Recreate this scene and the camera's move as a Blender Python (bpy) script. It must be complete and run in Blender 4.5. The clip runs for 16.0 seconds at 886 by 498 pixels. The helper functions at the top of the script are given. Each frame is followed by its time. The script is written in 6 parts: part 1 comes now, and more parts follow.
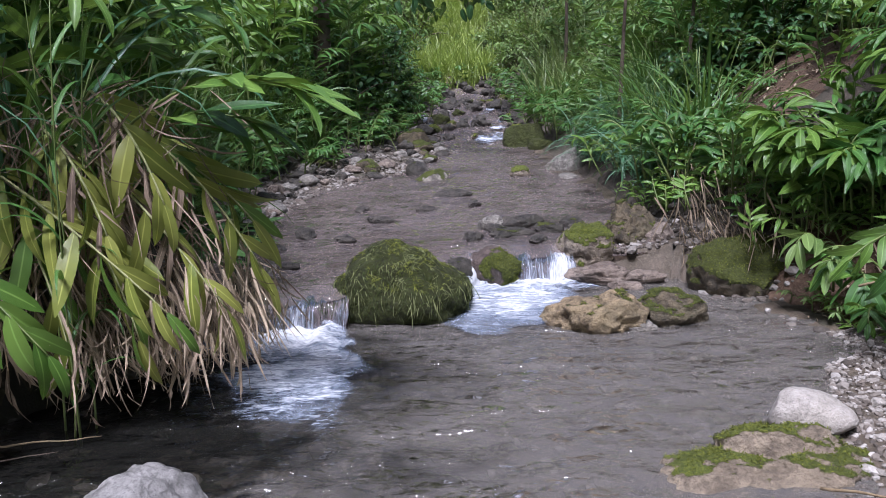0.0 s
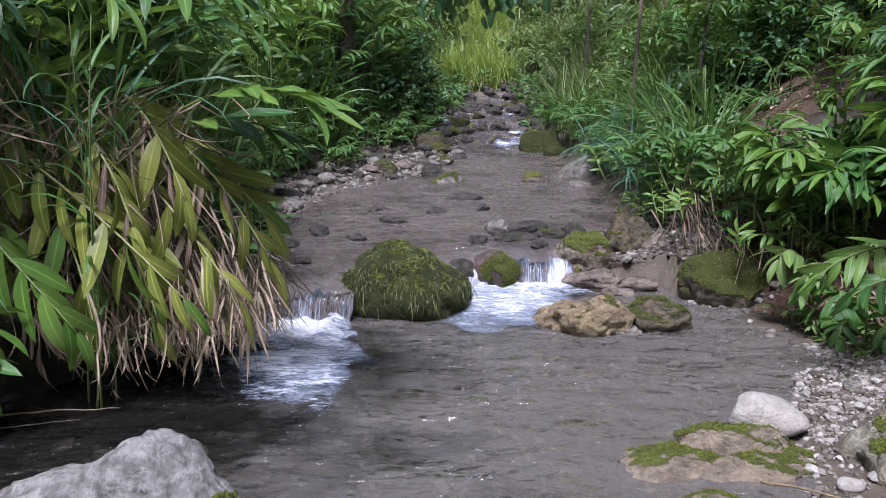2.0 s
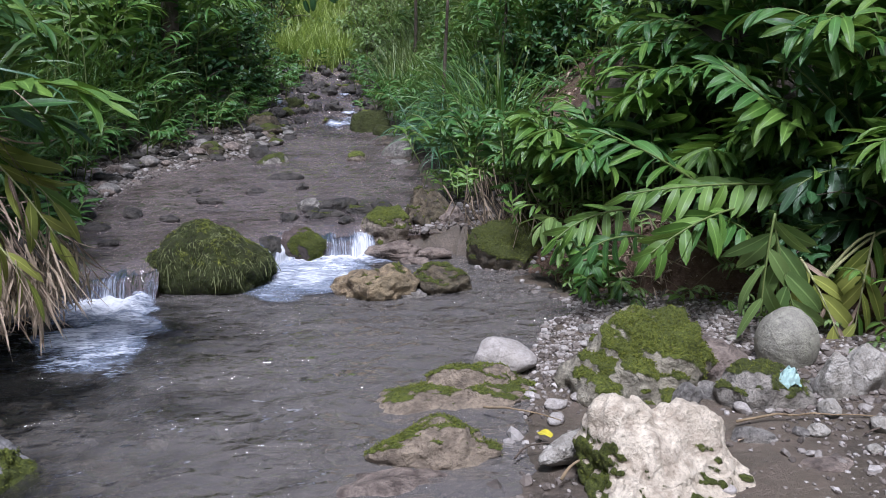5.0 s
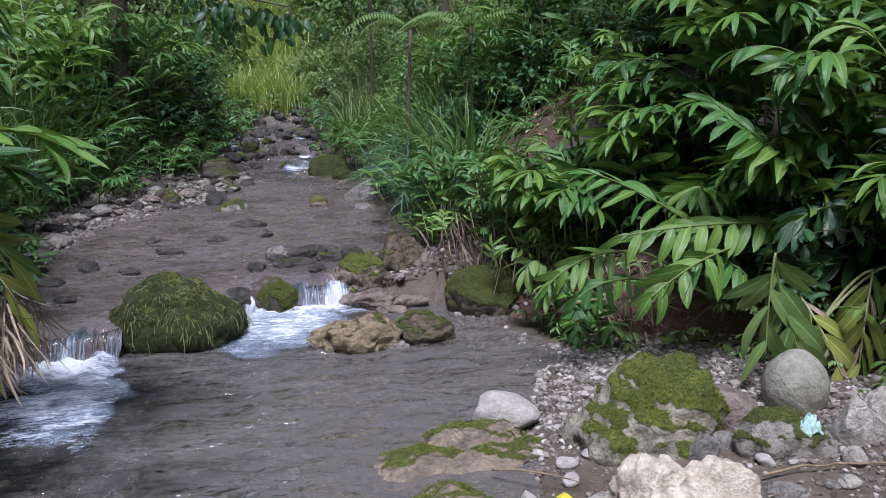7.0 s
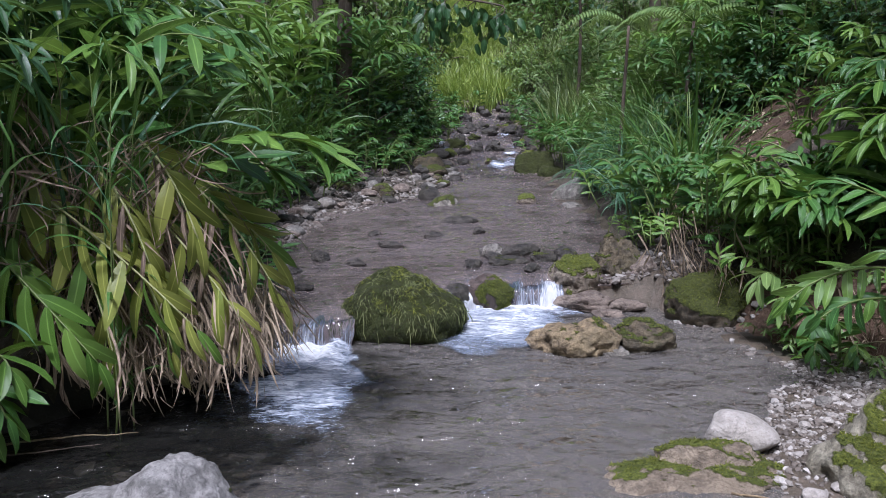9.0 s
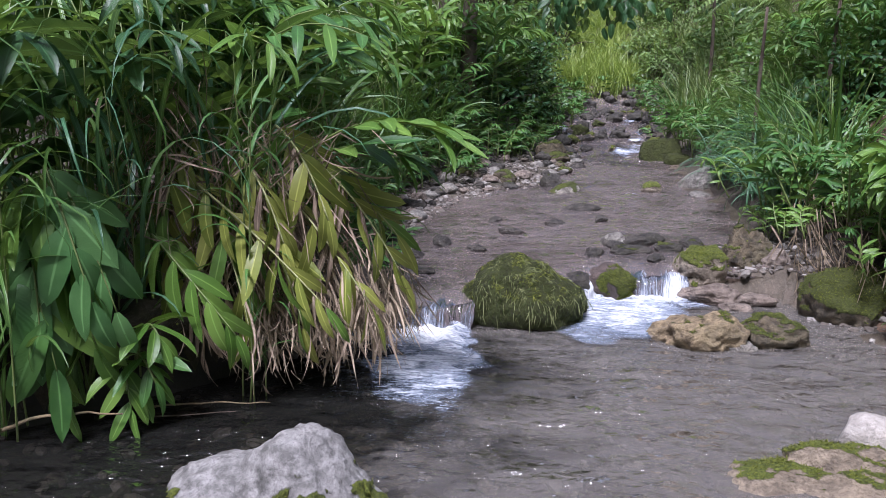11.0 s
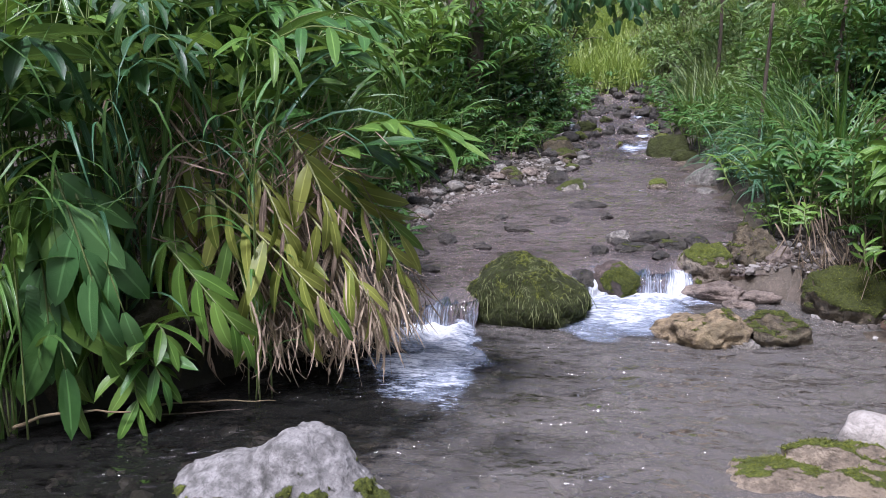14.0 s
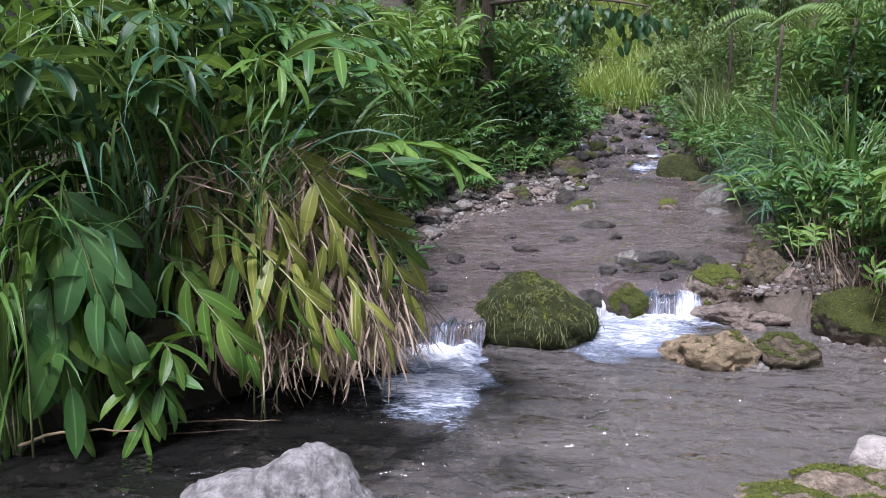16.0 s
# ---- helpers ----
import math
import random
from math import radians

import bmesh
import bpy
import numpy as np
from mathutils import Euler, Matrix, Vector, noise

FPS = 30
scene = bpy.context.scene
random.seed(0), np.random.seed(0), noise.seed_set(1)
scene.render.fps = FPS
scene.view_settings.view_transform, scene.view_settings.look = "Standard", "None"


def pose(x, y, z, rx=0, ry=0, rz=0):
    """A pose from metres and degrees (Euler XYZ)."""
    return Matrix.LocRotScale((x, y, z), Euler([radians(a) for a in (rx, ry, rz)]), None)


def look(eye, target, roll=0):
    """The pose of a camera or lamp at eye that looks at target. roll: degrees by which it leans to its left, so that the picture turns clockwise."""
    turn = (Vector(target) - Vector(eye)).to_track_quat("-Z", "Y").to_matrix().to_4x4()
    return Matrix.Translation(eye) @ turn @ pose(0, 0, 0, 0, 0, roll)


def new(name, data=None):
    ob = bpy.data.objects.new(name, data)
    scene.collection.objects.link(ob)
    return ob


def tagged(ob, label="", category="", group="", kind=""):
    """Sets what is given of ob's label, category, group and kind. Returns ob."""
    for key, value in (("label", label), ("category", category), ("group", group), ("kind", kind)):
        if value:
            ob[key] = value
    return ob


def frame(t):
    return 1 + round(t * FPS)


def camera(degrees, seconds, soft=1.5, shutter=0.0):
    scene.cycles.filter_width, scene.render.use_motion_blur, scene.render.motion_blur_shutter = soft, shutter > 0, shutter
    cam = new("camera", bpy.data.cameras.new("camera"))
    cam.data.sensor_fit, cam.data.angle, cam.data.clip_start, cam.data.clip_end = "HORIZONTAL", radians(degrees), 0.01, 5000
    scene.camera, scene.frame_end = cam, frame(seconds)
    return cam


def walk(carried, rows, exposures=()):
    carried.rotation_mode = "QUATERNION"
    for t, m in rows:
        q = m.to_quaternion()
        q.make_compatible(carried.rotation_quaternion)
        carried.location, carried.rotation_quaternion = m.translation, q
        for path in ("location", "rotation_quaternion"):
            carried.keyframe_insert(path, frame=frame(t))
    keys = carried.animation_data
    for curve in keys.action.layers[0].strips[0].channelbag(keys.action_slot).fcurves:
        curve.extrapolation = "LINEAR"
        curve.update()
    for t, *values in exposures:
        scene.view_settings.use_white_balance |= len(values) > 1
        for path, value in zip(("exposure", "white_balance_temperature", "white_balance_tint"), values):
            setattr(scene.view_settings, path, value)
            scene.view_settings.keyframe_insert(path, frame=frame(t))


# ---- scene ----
cam = camera(58.8, 16.0, 0.55)
PATH = [
    (0, (0.198, 0.681, 1.603), (0.137, 2.643, 1.223), -1.9),
    (0.5, (0.174, 0.675, 1.649), (0.113, 2.651, 1.346), -1.0),
    (1, (0.2, 0.633, 1.695), (0.137, 2.606, 1.371), 0.1),
    (1.5, (0.278, 0.502, 1.696), (0.178, 2.475, 1.383), -1.2),
    (2, (0.356, 0.334, 1.686), (0.243, 2.294, 1.305), 0.2),
    (2.5, (0.478, 0.189, 1.703), (0.34, 2.138, 1.275), -0.8),
    (3, (0.584, 0.057, 1.682), (0.454, 2.018, 1.316), 0.9),
    (3.5, (0.676, -0.041, 1.68), (0.578, 1.925, 1.328), -0.3),
    (4, (0.766, -0.151, 1.713), (0.738, 1.816, 1.357), 0.7),
    (4.5, (0.831, -0.237, 1.752), (0.927, 1.717, 1.335), 0.7),
    (5, (0.857, -0.262, 1.769), (1.098, 1.675, 1.335), 0.2),
    (5.2, (0.853, -0.252, 1.782), (1.151, 1.676, 1.342), 0.7),
    (7.3, (0.583, 0.075, 1.757), (0.953, 2.014, 1.433), -0.5),
    (7.5, (0.539, 0.085, 1.765), (0.877, 2.029, 1.436), 0.5),
    (8, (0.469, 0.064, 1.813), (0.686, 2.008, 1.399), -2.1),
    (8.5, (0.41, 0.059, 1.835), (0.472, 2.02, 1.449), -0.1),
    (9, (0.4, 0.038, 1.834), (0.289, 2.005, 1.492), -0.6),
    (9.5, (0.383, 0.034, 1.841), (0.144, 1.981, 1.453), -0.3),
    (10, (0.373, 0.035, 1.835), (0.032, 1.967, 1.448), 0.1),
    (10.2, (0.363, 0.023, 1.828), (-0.012, 1.953, 1.46), -0.2),
    (12.3, (0.426, -0.018, 1.86), (0.007, 1.9, 1.474), -0.9),
    (12.5, (0.423, -0.008, 1.85), (0.012, 1.912, 1.471), -0.7),
    (13, (0.453, -0.037, 1.861), (0.029, 1.885, 1.506), 0.4),
    (13.5, (0.441, -0.036, 1.867), (0.011, 1.874, 1.458), -0.8),
    (14, (0.436, -0.042, 1.871), (0.004, 1.873, 1.488), -1.0),
    (14.5, (0.444, -0.039, 1.862), (0.027, 1.885, 1.508), -0.2),
    (15, (0.451, -0.02, 1.861), (0.062, 1.901, 1.464), -0.6),
    (15.5, (0.451, -0.02, 1.865), (0.048, 1.904, 1.497), -0.3),
    (16, (0.465, -0.034, 1.881), (0.005, 1.883, 1.545), -0.9),
]
walk(cam, [(t, look(eye, target, roll)) for t, eye, target, roll in PATH], [(0, 0.63, 5500, 22), (3.0, 0.61, 5500, 22), (4.8, 0.42, 5380, 19.5), (8.6, 0.42, 5380, 19.5), (10.0, 0.69, 5500, 22.5), (12.5, 0.76, 5520, 23.5), (16, 0.76, 5520, 23.5)])

# ---------------------------------------------------------------- light
world = bpy.data.worlds.new("sky")
scene.world = world
world.use_nodes = True
wn = world.node_tree
sky = wn.nodes.new("ShaderNodeTexSky")
sky.sky_type, sky.sun_disc = "NISHITA", False
sky.sun_elevation, sky.sun_rotation = radians(64.7), radians(192)
sky.air_density, sky.dust_density, sky.ozone_density = 1.0, 6.0, 1.0
wn.links.new(sky.outputs[0], wn.nodes["Background"].inputs[0])
wn.nodes["Background"].inputs[1].default_value = 0.065

sun = new("sun", bpy.data.lights.new("sun", "SUN"))
sun.data.energy, sun.data.angle, sun.data.color = 4.0, radians(15), (1.0, 0.96, 0.90)
sun.matrix_world = look((-1.0, -4.8, 10.4), (0, 0, 0))

# ---------------------------------------------------------------- materials


class Nodes:
    """Short forms for building a node material."""

    def __init__(self, name):
        self.mat = bpy.data.materials.new(name)
        self.mat.use_nodes = True
        self.tree = self.mat.node_tree
        self.tree.nodes.clear()
        self.out = self.tree.nodes.new("ShaderNodeOutputMaterial")

    def add(self, kind, **inputs):
        n = self.tree.nodes.new(kind)
        for key, v in inputs.items():
            self.put(n.inputs[key.replace("_", " ")], v)
        return n

    def put(self, socket, v):
        if isinstance(v, bpy.types.NodeSocket):
            self.tree.links.new(v, socket)
        elif isinstance(v, tuple) and len(v) == 3 and socket.type == "RGBA":
            socket.default_value = (*v, 1)
        else:
            socket.default_value = v

    def coord(self, kind="Object", scale=None):
        c = self.tree.nodes.new("ShaderNodeTexCoord").outputs[kind]
        if scale is None:
            return c
        m = self.tree.nodes.new("ShaderNodeMapping")
        self.put(m.inputs["Vector"], c)
        m.inputs["Scale"].default_value = scale
        return m.outputs[0]

    def noise(self, vec, scale, detail=4.0, rough=0.55, distort=0.0):
        return self.add("ShaderNodeTexNoise", Vector=vec, Scale=scale, Detail=detail, Roughness=rough, Distortion=distort).outputs[0]

    def ramp(self, fac, stops):
        r = self.tree.nodes.new("ShaderNodeValToRGB")
        self.put(r.inputs[0], fac)
        e = r.color_ramp.elements
        while len(e) < len(stops):
            e.new(0.5)
        for k, (p, c) in zip(e, stops):
            k.position, k.color = p, (*c, 1) if isinstance(c, tuple) else (c, c, c, 1)
        return r.outputs[0]

    def math(self, op, a, b=0.0, clamp=False):
        n = self.tree.nodes.new("ShaderNodeMath")
        n.operation, n.use_clamp = op, clamp
        self.put(n.inputs[0], a)
        self.put(n.inputs[1], b)
        return n.outputs[0]

    def mix(self, fac, a, b, blend="MIX"):
        n = self.tree.nodes.new("ShaderNodeMix")
        n.data_type, n.blend_type = "RGBA", blend
        self.put(n.inputs[0], fac)
        self.put(n.inputs[6], a)
        self.put(n.inputs[7], b)
        return n.outputs[2]

    def bump(self, height, strength=0.5, distance=0.02, normal=None):
        n = self.add("ShaderNodeBump", Height=height, Strength=strength, Distance=distance)
        if normal is not None:
            self.put(n.inputs["Normal"], normal)
        return n.outputs[0]

    def random(self):
        """One number a leaf or stone, whether it is an object or an island of a mesh."""
        a = self.tree.nodes.new("ShaderNodeObjectInfo").outputs["Random"]
        b = self.tree.nodes.new("ShaderNodeNewGeometry").outputs["Random Per Island"]
        return self.math("FRACT", self.math("ADD", a, b))

    def end(self, shader):
        self.tree.links.new(shader, self.out.inputs[0])
        return self.mat


def leaf_material(name, dark, light, edge=None, gloss=0.36, through_light=0.26, veins=34.0):
    n = Nodes(name)
    uv = n.coord("UV")
    sep = n.add("ShaderNodeSeparateXYZ", Vector=uv)
    across = n.math("ABSOLUTE", n.math("SUBTRACT", sep.outputs[0], 0.5))
    along = sep.outputs[1]
    rnd = n.random()
    col = n.mix(rnd, dark, light)
    blotch = n.noise(n.coord("Object"), 9.0, 3)
    col = n.mix(n.ramp(blotch, [(0.35, 0.0), (0.75, 0.45)]), col, light)
    if edge:
        worn = n.math("ADD", n.math("MULTIPLY", along, 0.45), n.math("MULTIPLY", blotch, 0.40))
        col = n.mix(n.ramp(n.math("ADD", worn, n.math("MULTIPLY", n.math("FRACT", n.math("MULTIPLY", rnd, 7.3)), 0.18)), [(0.84, 0.0), (0.97, 1.0)]), col, edge)
    rib = n.ramp(across, [(0.02, 1.0), (0.06, 0.0)])
    col = n.mix(n.math("MULTIPLY", rib, 0.55), col, tuple(min(1, c * 1.9 + 0.03) for c in light))
    wave = n.math("SINE", n.math("MULTIPLY", n.math("ADD", along, n.math("MULTIPLY", across, -0.9)), veins * 6.28))
    relief = n.bump(n.math("ADD", n.math("MULTIPLY", wave, 0.25), n.noise(n.coord("Object"), 30.0)), 0.35, 0.004)
    bs = n.add("ShaderNodeBsdfPrincipled", Base_Color=col, Roughness=gloss, Normal=relief)
    bs.inputs["Specular IOR Level"].default_value = 0.5
    tr = n.add("ShaderNodeBsdfTranslucent", Color=n.mix(0.35, col, (0.30, 0.42, 0.04)), Normal=relief)
    m = n.add("ShaderNodeMixShader", Fac=through_light)
    n.put(m.inputs[1], bs.outputs[0])
    n.put(m.inputs[2], tr.outputs[0])
    return n.end(m.outputs[0])


DARKMOSS = leaf_material("moss_strand_dark", (0.002, 0.005, 0.001), (0.06, 0.08, 0.016), gloss=0.8, through_light=0.2)
PALEMOSS = leaf_material("moss_strand_pale", (0.04, 0.05, 0.015), (0.28, 0.31, 0.13), gloss=0.8, through_light=0.25)
MOSS = leaf_material("moss_strand", (0.025, 0.034, 0.004), (0.20, 0.22, 0.024), gloss=0.8, through_light=0.25)
MOSSY = {}


def rock_material(name, pale, dark, stain, moss=0.0, lean=(0, 0, 1), wet=0.0, scale=1.0, shade=1.0, pit=0.07):
    """Stone with pits and stains; where the mesh says that moss grows, moss."""
    MOSSY[name] = (moss, Vector(lean).normalized())
    n = Nodes(name)
    at = n.coord("Object")
    big, fine, grain = n.noise(at, 2.6 * scale, 6), n.noise(at, 13.0 * scale, 8, 0.65), n.noise(at, 70.0, 6, 0.7)
    cracks = n.add("ShaderNodeTexVoronoi", Vector=n.mix(0.12, at, n.add("ShaderNodeTexNoise", Vector=at, Scale=6.0).outputs[1]), Scale=5.0 * scale)
    cracks.feature = "DISTANCE_TO_EDGE"
    crack = n.ramp(cracks.outputs[0], [(0.0, 0.0), (0.035, 1.0)])
    col = n.mix(n.ramp(fine, [(0.38, 0.0), (0.6, 1.0)]), dark, pale)
    col = n.mix(n.ramp(big, [(0.48, 0.0), (0.72, 0.8)]), col, stain)
    col = n.mix(n.ramp(grain, [(0.36, 0.45), (0.5, 0.0)]), col, tuple(c * 0.45 for c in dark))
    col = n.mix(n.math("MULTIPLY", n.math("SUBTRACT", 1.0, crack), 0.22), col, tuple(c * 0.35 for c in dark))
    h = n.math("ADD", n.math("MULTIPLY", fine, 1.0), n.math("MULTIPLY", grain, 0.15))
    h = n.math("ADD", h, n.math("MULTIPLY", crack, 0.06))
    rough = n.ramp(fine, [(0.3, 0.55 - 0.35 * wet), (0.7, 0.95 - 0.55 * wet)])
    relief = n.bump(h, 1.0, pit)
    if moss:
        grown = n.tree.nodes.new("ShaderNodeAttribute")
        grown.attribute_name = "moss"
        ragged = n.math("ADD", grown.outputs["Fac"], n.math("MULTIPLY", n.math("SUBTRACT", n.noise(at, 22.0, 6, 0.7), 0.5), 1.3))
        cover = n.ramp(ragged, [(0.40, 0.0), (0.58, 1.0)])
        tuft = n.noise(at, 55.0, 7, 0.75)
        green = n.mix(n.ramp(tuft, [(0.3, 0.0), (0.7, 1.0)]), tuple(shade * c for c in (0.012, 0.02, 0.004)), tuple(shade * c for c in (0.15, 0.175, 0.02)))
        green = n.mix(n.ramp(n.noise(at, 7.0, 3), [(0.4, 0.0), (0.7, 0.7)]), green, (0.06, 0.075, 0.012))
        col = n.mix(cover, col, green)
        relief = n.bump(n.math("MULTIPLY", n.math("ADD", tuft, n.math("MULTIPLY", n.noise(at, 20.0), 1.5)), cover), 0.9, 0.035, relief)
        rough = n.mix(cover, rough, (0.95, 0.95, 0.95))
    bs = n.add("ShaderNodeBsdfPrincipled", Base_Color=col, Roughness=rough, Normal=relief)
    return n.end(bs.outputs[0])


LEAF = dict(
    ginger=leaf_material("ginger_leaf_green", (0.028, 0.092, 0.020), (0.085, 0.20, 0.042)),
    fresh=leaf_material("ginger_leaf_fresh", (0.06, 0.15, 0.02), (0.15, 0.26, 0.045)),
    dark=leaf_material("leaf_dark_green", (0.018, 0.06, 0.02), (0.045, 0.115, 0.038), gloss=0.36),
    broad=leaf_material("broad_ginger_leaf", (0.07, 0.19, 0.055), (0.15, 0.31, 0.10)),
    yellow=leaf_material("ginger_leaf_yellowing", (0.13, 0.185, 0.025), (0.34, 0.36, 0.08), edge=(0.44, 0.36, 0.20)),
    dry=leaf_material("leaf_withered", (0.12, 0.08, 0.058), (0.47, 0.37, 0.265), gloss=0.7, through_light=0.2),
    dead=leaf_material("stem_dead_brown", (0.11, 0.075, 0.055), (0.38, 0.285, 0.21), gloss=0.75, through_light=0.1),
    blue=leaf_material("reed_blade_bluish", (0.035, 0.115, 0.055), (0.085, 0.19, 0.10), veins=3.0),
    reed=leaf_material("reed_blade_green", (0.035, 0.10, 0.02), (0.11, 0.21, 0.045), veins=3.0),
    # The clearing's sunlight is put into this brighter blade colour.
    lawn=leaf_material("meadow_blade_sunlit", (0.16, 0.24, 0.05), (0.34, 0.42, 0.10), veins=3.0, through_light=0.4),
    straw=leaf_material("slope_blade_pale", (0.09, 0.15, 0.05), (0.25, 0.31, 0.12), veins=3.0, through_light=0.35),
    shrub=leaf_material("shrub_leaf", (0.035, 0.09, 0.02), (0.115, 0.20, 0.05)),
    pale=leaf_material("shrub_leaf_pale", (0.08, 0.15, 0.04), (0.18, 0.27, 0.08)),
)


def stalk_material():
    n = Nodes("green_stalk")
    at = n.coord("Object")
    col = n.mix(n.noise(at, 14.0), (0.06, 0.11, 0.025), (0.20, 0.24, 0.07))
    bs = n.add("ShaderNodeBsdfPrincipled", Base_Color=col, Roughness=0.5, Normal=n.bump(n.noise(at, 60.0), 0.3, 0.003))
    return n.end(bs.outputs[0])


def bark_material(name="tree_bark", a=(0.05, 0.035, 0.025), b=(0.16, 0.125, 0.095)):
    n = Nodes(name)
    at = n.coord("Object", (1, 1, 0.25))
    ridge = n.noise(at, 22.0, 8, 0.7)
    col = n.mix(n.ramp(ridge, [(0.3, 0.0), (0.7, 1.0)]), a, b)
    col = n.mix(n.ramp(n.noise(n.coord("Object"), 3.0), [(0.5, 0.0), (0.7, 0.7)]), col, (0.09, 0.10, 0.05))
    bs = n.add("ShaderNodeBsdfPrincipled", Base_Color=col, Roughness=0.9, Normal=n.bump(ridge, 0.9, 0.03))
    return n.end(bs.outputs[0])


def ground_material():
    n = Nodes("forest_soil")
    at = n.coord("Object")
    big, mid, fine = n.noise(at, 0.7, 5), n.noise(at, 5.0, 7, 0.6), n.noise(at, 45.0, 8, 0.7)
    col = n.mix(n.ramp(mid, [(0.3, 0.0), (0.7, 1.0)]), (0.022, 0.017, 0.012), (0.085, 0.067, 0.05))
    col = n.mix(n.ramp(fine, [(0.45, 0.0), (0.7, 0.6)]), col, (0.14, 0.12, 0.095))
    col = n.mix(n.ramp(big, [(0.5, 0.0), (0.68, 0.5)]), col, (0.05, 0.06, 0.02))
    h = n.math("ADD", n.math("MULTIPLY", mid, 1.5), fine)
    bs = n.add("ShaderNodeBsdfPrincipled", Base_Color=col, Roughness=n.ramp(mid, [(0.3, 0.6), (0.6, 0.95)]), Normal=n.bump(h, 0.8, 0.04))
    return n.end(bs.outputs[0])


def earth_material():
    n = Nodes("dry_red_earth")
    at = n.coord("Object")
    mid, fine = n.noise(at, 6.0, 7, 0.65), n.noise(at, 40.0, 8, 0.7)
    col = n.mix(n.ramp(mid, [(0.3, 0.0), (0.7, 1.0)]), (0.05, 0.028, 0.017), (0.17, 0.105, 0.068))
    col = n.mix(n.ramp(fine, [(0.5, 0.0), (0.75, 0.7)]), col, (0.27, 0.19, 0.125))
    bs = n.add("ShaderNodeBsdfPrincipled", Base_Color=col, Roughness=0.95, Normal=n.bump(n.math("ADD", mid, fine), 0.9, 0.05))
    return n.end(bs.outputs[0])


def pebble_material(name, tint=1.0):
    n = Nodes(name)
    rnd = n.random()
    at = n.coord("Object")
    col = n.ramp(rnd, [(0.0, (0.09 * tint, 0.075 * tint, 0.06 * tint)), (0.3, (0.24 * tint, 0.20 * tint, 0.165 * tint)), (0.55, (0.36 * tint, 0.32 * tint, 0.275 * tint)), (0.8, (0.55 * tint, 0.51 * tint, 0.46 * tint)), (1.0, (0.85 * tint, 0.80 * tint, 0.74 * tint))])
    fine = n.noise(at, 40.0, 7, 0.7)
    col = n.mix(n.ramp(fine, [(0.35, 0.5), (0.6, 0.0)]), col, (0.13, 0.105, 0.085))
    bs = n.add("ShaderNodeBsdfPrincipled", Base_Color=col, Roughness=0.75, Normal=n.bump(fine, 0.6, 0.01))
    return n.end(bs.outputs[0])


def water_material(name, clear, murk, murk_dark, murkiness, ripple=1.0, stretch=(1, 1, 1), slope=0.0, calm=0.2):
    """Shallow, slightly cloudy water: a tinted view of the bed, suspended silt and a rippled gloss."""
    n = Nodes(name)
    at = n.coord("Object", stretch)
    swell, broad = n.noise(at, 1.7, 1.0, 0.4, 0.6), n.noise(at, 3.6, 1.5, 0.45, 0.5)
    small = n.noise(at, 13.0, 1.5, 0.45, 0.5)
    stir = n.ramp(n.noise(at, 1.25, 3, 0.6), [(0.40, calm), (0.60, 1.0)])
    h = n.math("ADD", n.math("MULTIPLY", swell, 1.8), n.math("MULTIPLY", broad, 1.8))
    chop = n.math("ADD", n.math("MULTIPLY", small, 1.6), n.math("MULTIPLY", broad, 1.6))
    h = n.math("ADD", h, n.math("MULTIPLY", chop, stir))
    relief = n.bump(h, 1.0, 0.034 * ripple)
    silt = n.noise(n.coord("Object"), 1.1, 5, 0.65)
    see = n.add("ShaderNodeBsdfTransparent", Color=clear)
    # slope darkens it to the left: depth and the bank's dark reflection, as colour.
    cloud = n.add("ShaderNodeBsdfDiffuse", Color=n.mix(n.ramp(n.math("ADD", silt, n.math("MULTIPLY", n.add("ShaderNodeSeparateXYZ", Vector=n.coord("Object")).outputs[0], slope)), [(0.27, 0.0), (0.56, 1.0)]), murk_dark, murk))
    body = n.add("ShaderNodeMixShader", Fac=murkiness)
    n.put(body.inputs[1], see.outputs[0])
    n.put(body.inputs[2], cloud.outputs[0])
    gloss = n.add("ShaderNodeBsdfGlossy", Roughness=0.03, Normal=relief)
    fres = n.add("ShaderNodeFresnel", IOR=1.45, Normal=relief)
    top = n.add("ShaderNodeMixShader", Fac=fres.outputs[0])
    n.put(top.inputs[1], body.outputs[0])
    n.put(top.inputs[2], gloss.outputs[0])
    return n.end(top.outputs[0])


